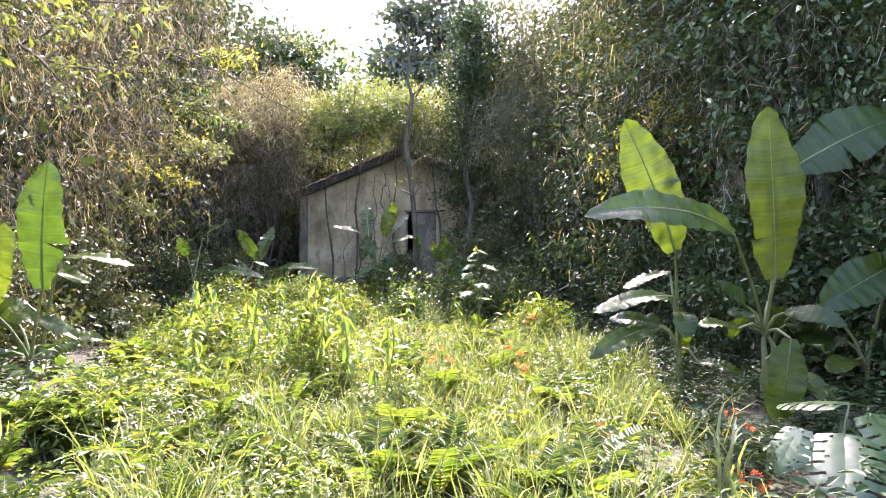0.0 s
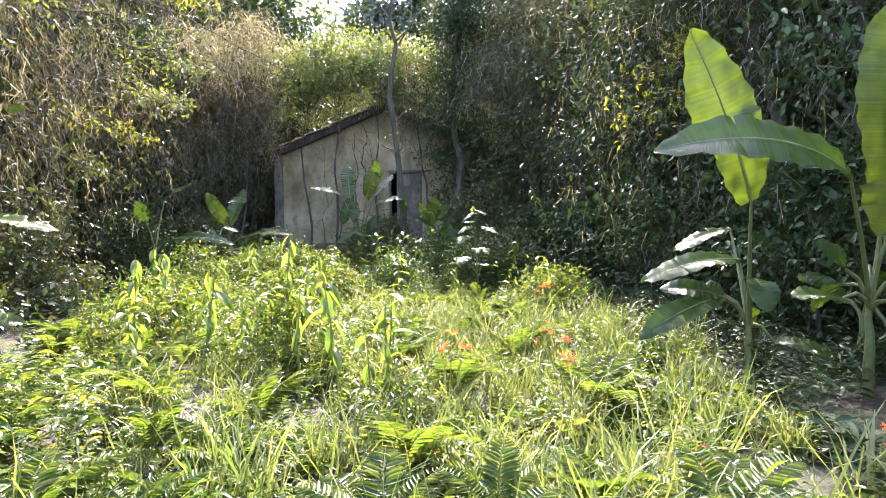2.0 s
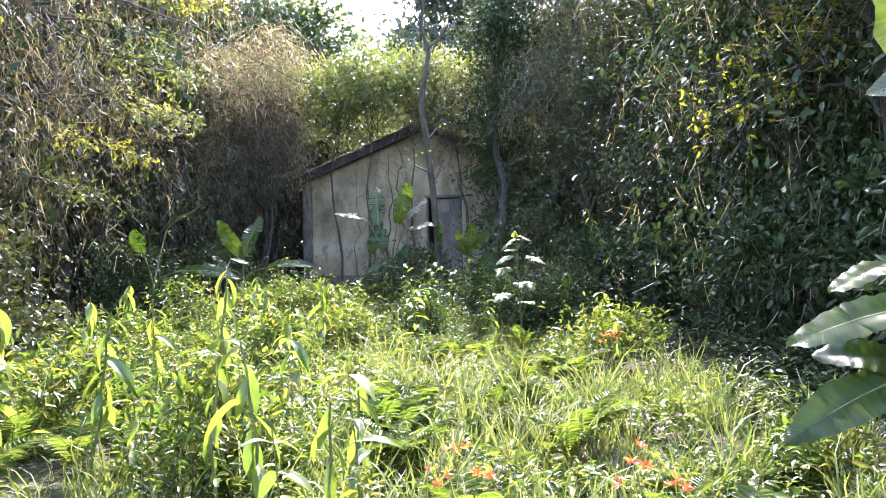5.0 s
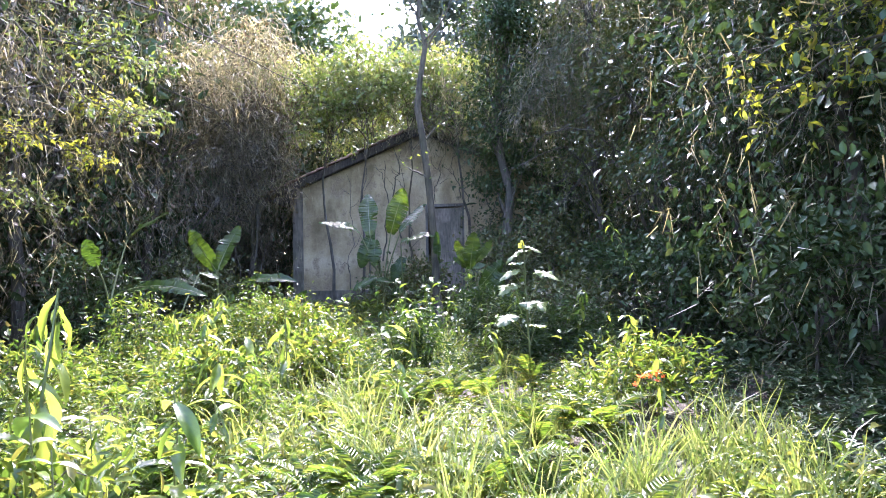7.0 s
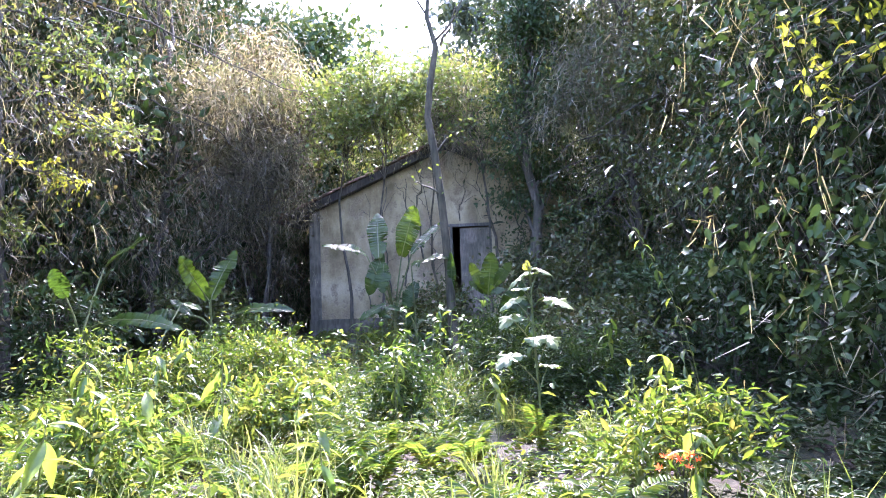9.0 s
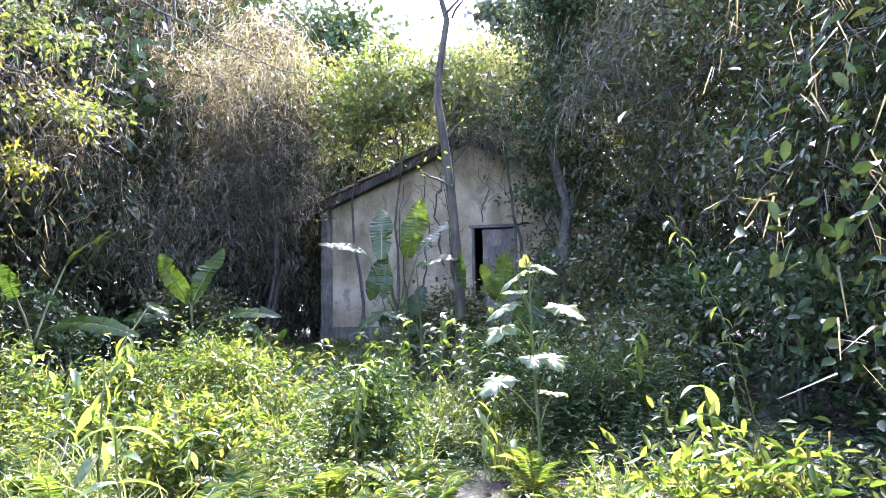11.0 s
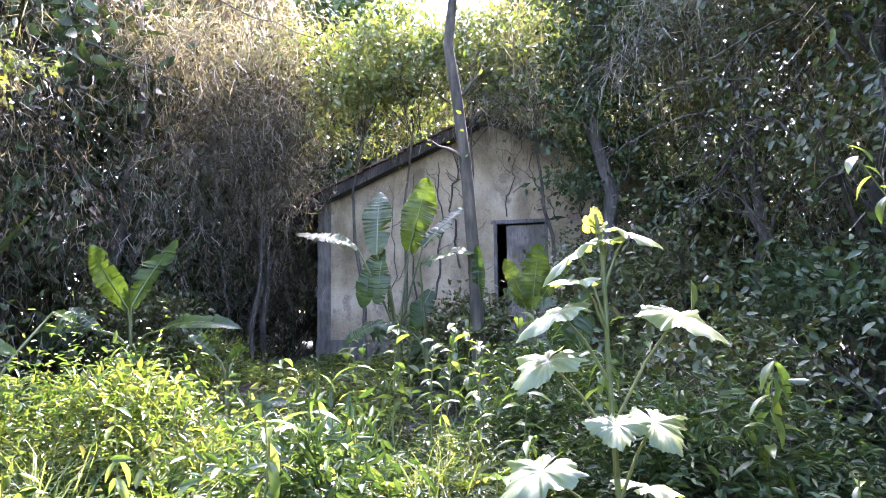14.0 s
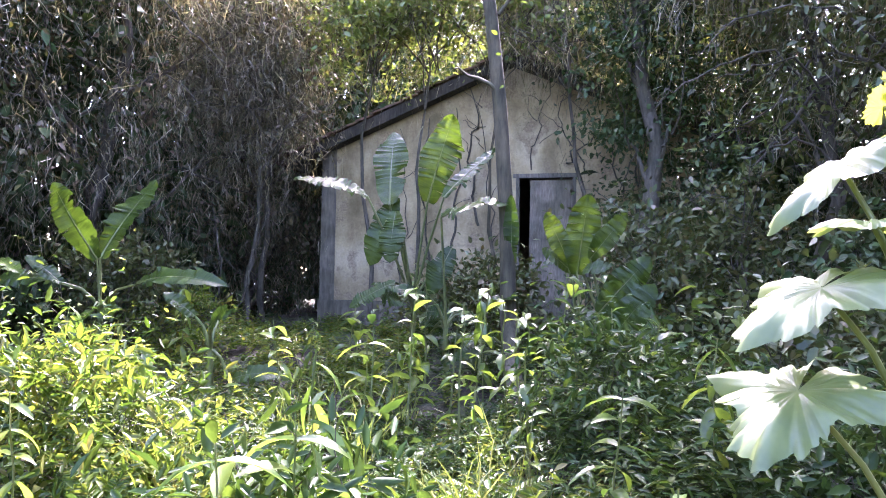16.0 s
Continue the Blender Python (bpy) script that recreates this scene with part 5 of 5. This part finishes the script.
KINDS = [tall_herb(0.95, 301, 6), tall_herb(1.1, 302, 7, 1.15), tall_herb(0.75, 303, 5, 0.9), tall_herb(0.85, 304, 6, 1.3), tall_herb(1.25, 306, 8, 1.4), tall_herb(1.0, 307, 7, 1.5)]
SPOTS = [(-0.65, 6.4), (-0.45, 7.2), (-2.3, 8.6), (-2.6, 7.4), (-3.4, 9.9), (-1.9, 10.8), (1.5, 11.2), (-0.5, 11.6), (-1.3, 13.2),
         (-2.8, 13.0), (-4.4, 12.4), (-3.6, 15.0), (-2.2, 15.8), (-0.75, 15.2), (-1.0, 16.0), (-4.6, 16.6), (-5.2, 14.2), (-3.0, 17.6), (-4.1, 18.6),
         (-2.4, 18.8), (-0.2, 17.6), (0.9, 18.0), (1.6, 16.6), (-1.5, 19.6), (-0.3, 19.2), (0.6, 19.6), (-2.9, 20.4), (-5.9, 18.4), (-4.9, 21.0), (2.0, 14.0), (0.35, 15.4),
         (-1.2, 17.4), (-0.6, 18.3), (0.1, 18.7), (0.7, 17.2), (1.3, 18.8), (1.2, 17.7), (0.2, 16.6), (1.9, 18.2), (-1.9, 20.2), (-0.9, 20.0), (0.3, 19.9), (1.1, 20.4), (1.6, 19.8), (-2.6, 19.6), (-3.3, 21.4), (-1.2, 22.4),
         (0.8, 21.6), (2.4, 17.2), (2.6, 16.2), (1.9, 15.6), (-4.9, 17.8), (-3.9, 16.2), (-2.7, 16.8), (-3.5, 18.0), (-5.6, 16.4), (-1.7, 14.3), (-1.9, 9.3), (-3.1, 8.3), (-1.2, 8.9), (-3.9, 11.2), (-1.5, 8.3), (-2.0, 8.0), (-3.2, 17.2), (-3.8, 17.8), (-4.3, 17.0), (-3.0, 16.6), (-0.76, 15.4), (-0.9, 15.6), (-0.62, 15.5), (-2.28, 12.0), (-2.1, 12.2), (-1.4, 8.1), (-4.8, 15.8), (-4.6, 15.2), (0.34, 15.0), (-5.0, 16.0)]
rng = np.random.default_rng(305)
for k, (x, y) in enumerate(SPOTS):
    s = float(rng.uniform(0.75, 1.1))
    m = pose(x, y, float(ground_z(x, y)), rng.uniform(-6, 6), rng.uniform(-6, 6), rng.uniform(0, 360))
    if k < 6:
        KINDS[k].matrix_basis = m
    else:
        copy_thing(KINDS[k % 6], m)


BROAD_LEAF = curved_leaf(0.27, 0.115, LEAF_TALL)
LONG_LEAF = curved_leaf(0.34, 0.085, LEAF_TALL)


def leafy_stalk(height, seed, count, leaf_mesh, droop, name, label, category, group, size=1.0, first=0.3):
    """An upright stalk with single large leaves set round it, each a part."""
    rng = np.random.default_rng(seed)
    plant = thing(name, 0, 0, 0, label, category, group)
    line = wander((0, 0, -0.05), (rng.normal(0, 0.06), rng.normal(0, 0.06), height), 8, 0.012, rng)
    v, f = tube(line, np.linspace(0.013, 0.005, 8), 7)
    part("stem", smooth(mesh_np("stem", v, f, STEM)), plant)
    for k in range(count):
        t = first + (1 - first) * (k + 0.6) / count
        p = line[min(7, int(t * 7.99))]
        s = size * rng.uniform(0.7, 1.15) * (1.1 - 0.35 * t)
        leaf = part("leaf", leaf_mesh, plant)
        leaf.matrix_local = Matrix.Translation((p[0], p[1], t * height)) @ pose(0, 0, 0, 0, 0, k * 137 + rng.uniform(-20, 20)) @ pose(0, 0, 0, rng.uniform(*droop), rng.uniform(-20, 20), 0) @ Matrix.Diagonal((s, s, s, 1))
    return plant


GINGER = [leafy_stalk(h, 320 + k, n, BROAD_LEAF, (-10, 60), "ginger_plant", "leafy stalk with broad bright leaves before the house", "ginger plant", "ginger plants before the house", z)
          for k, (h, n, z) in enumerate([(1.45, 10, 1.0), (1.2, 9, 0.9), (1.0, 8, 1.1), (1.3, 9, 0.8)])]
for k, (x, y) in enumerate([(-0.90, 19.2), (-0.42, 19.0), (-0.10, 19.4), (-0.28, 18.4), (-1.48, 19.3), (0.26, 19.1), (0.50, 19.6), (-0.85, 18.6), (0.05, 18.8), (-1.25, 20.0), (0.75, 18.7), (-0.60, 19.7), (0.95, 19.9), (-1.9, 19.6), (-2.5, 20.6), (1.3, 19.2), (-0.2, 20.0), (0.45, 18.2), (-3.0, 21.8), (-1.7, 20.9), (0.2, 21.2), (-2.3, 22.5)]):
    m = pose(x, y, float(ground_z(x, y)), rng.uniform(-7, 7), rng.uniform(-7, 7), rng.uniform(0, 360))
    if k < 4:
        GINGER[k].matrix_basis = m
    else:
        copy_thing(GINGER[k % 4], m)
DROOPING = [leafy_stalk(h, 340 + k, n, LONG_LEAF, (-70, -15), "drooping_stalk", "tall stalk with long hanging pointed leaves above the herbs", "herb", "stalks with hanging leaves", z, f)
            for k, (h, n, z, f) in enumerate([(1.52, 12, 0.85, 0.5), (1.18, 8, 1.05, 0.45), (1.0, 8, 0.8, 0.4)])]
for k, (x, y) in enumerate([(-1.66, 8.4), (-0.95, 7.4), (-1.35, 7.7), (-0.62, 6.9), (-2.45, 8.3), (-0.50, 7.5), (-2.0, 13.4), (-4.35, 15.6), (-1.05, 16.2), (-0.75, 15.0), (-3.0, 10.4)]):
    m = pose(x, y, float(ground_z(x, y)), rng.uniform(-5, 5), rng.uniform(-5, 5), rng.uniform(0, 360))
    if k < 3:
        DROOPING[k].matrix_basis = m
    else:
        copy_thing(DROOPING[(1, 2)[k % 2]], m)


def frond_mesh(length, rng):
    """One feathery frond: a rib with pairs of narrow leaflets, arching along +Y."""
    pile = Pile()
    n = 24
    t = np.linspace(0.08, 1, n)
    arc = np.stack([np.zeros(n), t * length * 0.92, length * (0.75 * t - 0.75 * t ** 2)], -1)
    pile.add(*tube(arc, np.linspace(0.004, 0.001, n), 4))
    for side in (-1, 1):
        d = np.stack([np.full(n, side * 1.0), np.full(n, 0.45), np.full(n, -0.12)], -1) + rng.normal(0, 0.06, (n, 3))
        ln = length * 0.22 * np.sin(np.pi * np.clip(0.15 + 0.85 * t, 0, 0.97)) ** 0.7
        leaves(pile, arc, d, ln, ln * 0.24, LEAF_SIMPLE, np.random.default_rng(1), 3.0)
    return pile.mesh("frond", LEAF_HERB)


def fern(seed, fronds=8, length=0.55):
    rng = np.random.default_rng(seed)
    plant = thing("fern", 0, 0, 0, "green feathery fern growing among the herbs", "fern", "ferns in the clearing")
    mesh_a = frond_mesh(length, rng)
    for k in range(fronds):
        ob = part("frond", mesh_a, plant)
        s = rng.uniform(0.75, 1.15)
        ob.matrix_local = pose(0, 0, 0.02, 0, 0, k * 360 / fronds + rng.uniform(-15, 15)) @ pose(0, 0, 0, rng.uniform(20, 50), 0, 0) @ Matrix.Diagonal((s, s, s, 1))
    return plant


FERNS = [fern(401, 7, 0.5), fern(402, 8, 0.6), fern(403, 6, 0.45)]
k = 0
while k < 100:
    x, y = float(rng.uniform(-6, 1.3)), float(3.4 + 14.6 * rng.random() ** 1.3)
    if not bool(in_clearing(np.array(x), np.array(y))):
        continue
    m = pose(x, y, float(ground_z(x, y)) + 0.08, rng.uniform(-8, 8), rng.uniform(-8, 8), rng.uniform(0, 360))
    if k < 3:
        FERNS[k].matrix_basis = m
    else:
        copy_thing(FERNS[k % 3], m)
    k += 1

STRAP = leaf_data("leaf", LEAF_ARCH, 0.5, 0.022, LEAF_GRASS, 1.0)


def flower_clump(x, y, heads, seed, height=0.3):
    """Strap leaves and thin stalks with heads of small six-petalled orange flowers."""
    rng = np.random.default_rng(seed)
    z = float(ground_z(x, y))
    plant = thing("orange_flower_clump", x, y, z, "clump of strap leaves with orange-red flowers in the grass", "flower", "orange flowers")
    for k in range(13):
        ob = part("leaf", STRAP, plant)
        s = rng.uniform(0.6, 1.1)
        ob.matrix_local = pose(rng.normal(0, 0.04), rng.normal(0, 0.04), 0, 0, 0, rng.uniform(0, 360)) @ pose(0, 0, 0, rng.uniform(45, 82), 0, 0) @ Matrix.Diagonal((s * 1.2, s, s, 1))
    for hx, hy, hz in heads:
        end = np.array((hx - x, hy - y, hz - z))
        v, f = tube(wander((0, 0, 0), end, 5, 0.01, rng), np.linspace(0.005, 0.003, 5), 5)
        part("stalk", mesh_np("stalk", v, f, STEM), plant)
        for k in range(5):
            c = end + rng.normal(0, 0.035, 3)
            bloom = Pile()
            axis = unit(rng.normal(0, 0.6, 3) + np.array((0, -0.5, 0.6)))
            side = unit(np.cross(axis, (0.3, 0.2, 0.9)))
            other = np.cross(axis, side)
            a = np.arange(6) * np.pi / 3
            d = np.cos(a)[:, None] * side + np.sin(a)[:, None] * other + axis * 0.5
            leaves(bloom, np.tile(c, (6, 1)), d, np.full(6, 0.034), np.full(6, 0.015), LEAF_SIMPLE, rng, 0.3)
            part("bloom", bloom.mesh("bloom", PETAL), plant, "orange-red petals" if k == 0 else "")
    return plant


flower_clump(2.12, 5.25, [(2.22, 5.2, 0.39), (2.34, 5.2, 0.31)], 501)
flower_clump(2.0, 4.75, [(2.15, 4.7, 0.10), (2.20, 4.65, 0.05)], 502)
flower_clump(1.15, 5.0, [(1.06, 4.7, 0.23), (1.22, 5.2, 0.26)], 503)
flower_clump(0.78, 6.6, [(0.70, 6.5, 0.66), (0.82, 6.55, 0.56), (0.62, 6.6, 0.72)], 504)
flower_clump(-0.05, 7.1, [(-0.09, 7.0, 0.62), (0.05, 7.1, 0.6)], 505)
flower_clump(1.45, 11.5, [(1.45, 11.5, 0.62), (1.55, 11.3, 0.66)], 506)


def split_leaf_plant(x, y):
    """Large glossy leaves, slit to the edge and pierced along the rib."""
    rng = np.random.default_rng(510)
    z = float(ground_z(x, y))
    plant = thing("split_leaf_plant", x, y, z, "low plant with large glossy slit and pierced leaves", "plant")
    for cx, cy, cz, size, azim, tilt in [(0.0, 0.0, 0.30, 0.34, 150, -28), (0.38, 0.15, 0.40, 0.30, 200, -35), (-0.30, 0.1, 0.34, 0.20, 120, -50), (0.2, 0.5, 0.5, 0.34, 20, -10)]:
        rows, cols = 26, 10
        v, q = [], []
        for side in (-1, 1):
            off = len(v)
            for k in range(rows):
                t = k / (rows - 1)
                half = size * 0.78 * math.sin(math.pi * min(0.98, 0.16 + 0.84 * t)) ** 0.6
                for c in range(cols):
                    u = c / (cols - 1)
                    v.append((side * u * half, (t - 0.25) * size * 1.9 + u * half * 0.25 - 0.1 * size * u * u, 0.16 * u * half - 0.3 * u * u * half - 0.22 * size * (t - 0.4) ** 2 + rng.normal(0, 0.002)))
            for k in range(rows - 1):
                for c in range(cols - 1):
                    slit = k % 4 == 3 and c > 3
                    hole = k % 8 == 1 and c == 3
                    if not (slit or hole):
                        a0 = off + k * cols + c
                        q.append((a0, a0 + 1, a0 + cols + 1, a0 + cols))
        me = smooth(mesh_np("leaf", np.array(v), [np.array(q)], LEAF_DARK_GLOSS))
        turn = pose(cx, cy, cz, 0, 0, azim) @ pose(0, 0, 0, tilt, 0, 0)
        me.transform(turn)
        leaf = part("leaf", me, plant)
        end = turn @ Vector((0, -0.45 * size, 0))
        pv, pf = tube([(cx * 0.4, cy * 0.4, 0), ((cx * 0.4 + end.x) / 2, (cy * 0.4 + end.y) / 2, end.z * 0.7), tuple(end)], (0.012, 0.01, 0.008), 6)
        part("petiole", smooth(mesh_np("petiole", pv, pf, STEM)), leaf)


LEAF_DARK_GLOSS = leaf_material("glossy_split_leaf", [(0.05, 0.10, 0.035), (0.07, 0.13, 0.045)], 0.2, 0.4, 1.4, True, 8.0)
split_leaf_plant(2.72, 4.6)


def climbing_shoot(label, line_pts, seed):
    """A thin arching shoot with single oval leaves along it."""
    rng = np.random.default_rng(seed)
    x, y, z = line_pts[0]
    ob = thing("climbing_shoot", x, y, z, label, "creeper")
    pts = np.array(line_pts) - np.array(line_pts[0])
    t = np.linspace(0, len(pts) - 1, 24)
    fine = np.stack([np.interp(t, np.arange(len(pts)), pts[:, i]) for i in range(3)], -1)
    v, f = tube(fine, np.linspace(0.008, 0.003, 24), 5)
    part("stem", mesh_np("stem", v, f, STEM), ob)
    for k in range(9, 24):
        leaf = part("leaf", TALL_LEAF, ob)
        s = rng.uniform(0.7, 1.05)
        leaf.matrix_local = Matrix.Translation(fine[k]) @ pose(0, 0, 0, 0, 0, 90 + (k % 2) * 180 + rng.uniform(-40, 40)) @ pose(0, 0, 0, rng.uniform(-50, -5), 0, 0) @ Matrix.Diagonal((s * 1.5, s * 0.85, s, 1))


climbing_shoot("arching creeper shoot with yellow-green leaves in the shade", [(2.75, 15.9, 0.05), (2.6, 15.85, 0.8), (2.42, 15.8, 1.4), (2.15, 15.8, 2.0), (1.98, 15.8, 2.3)], 520)
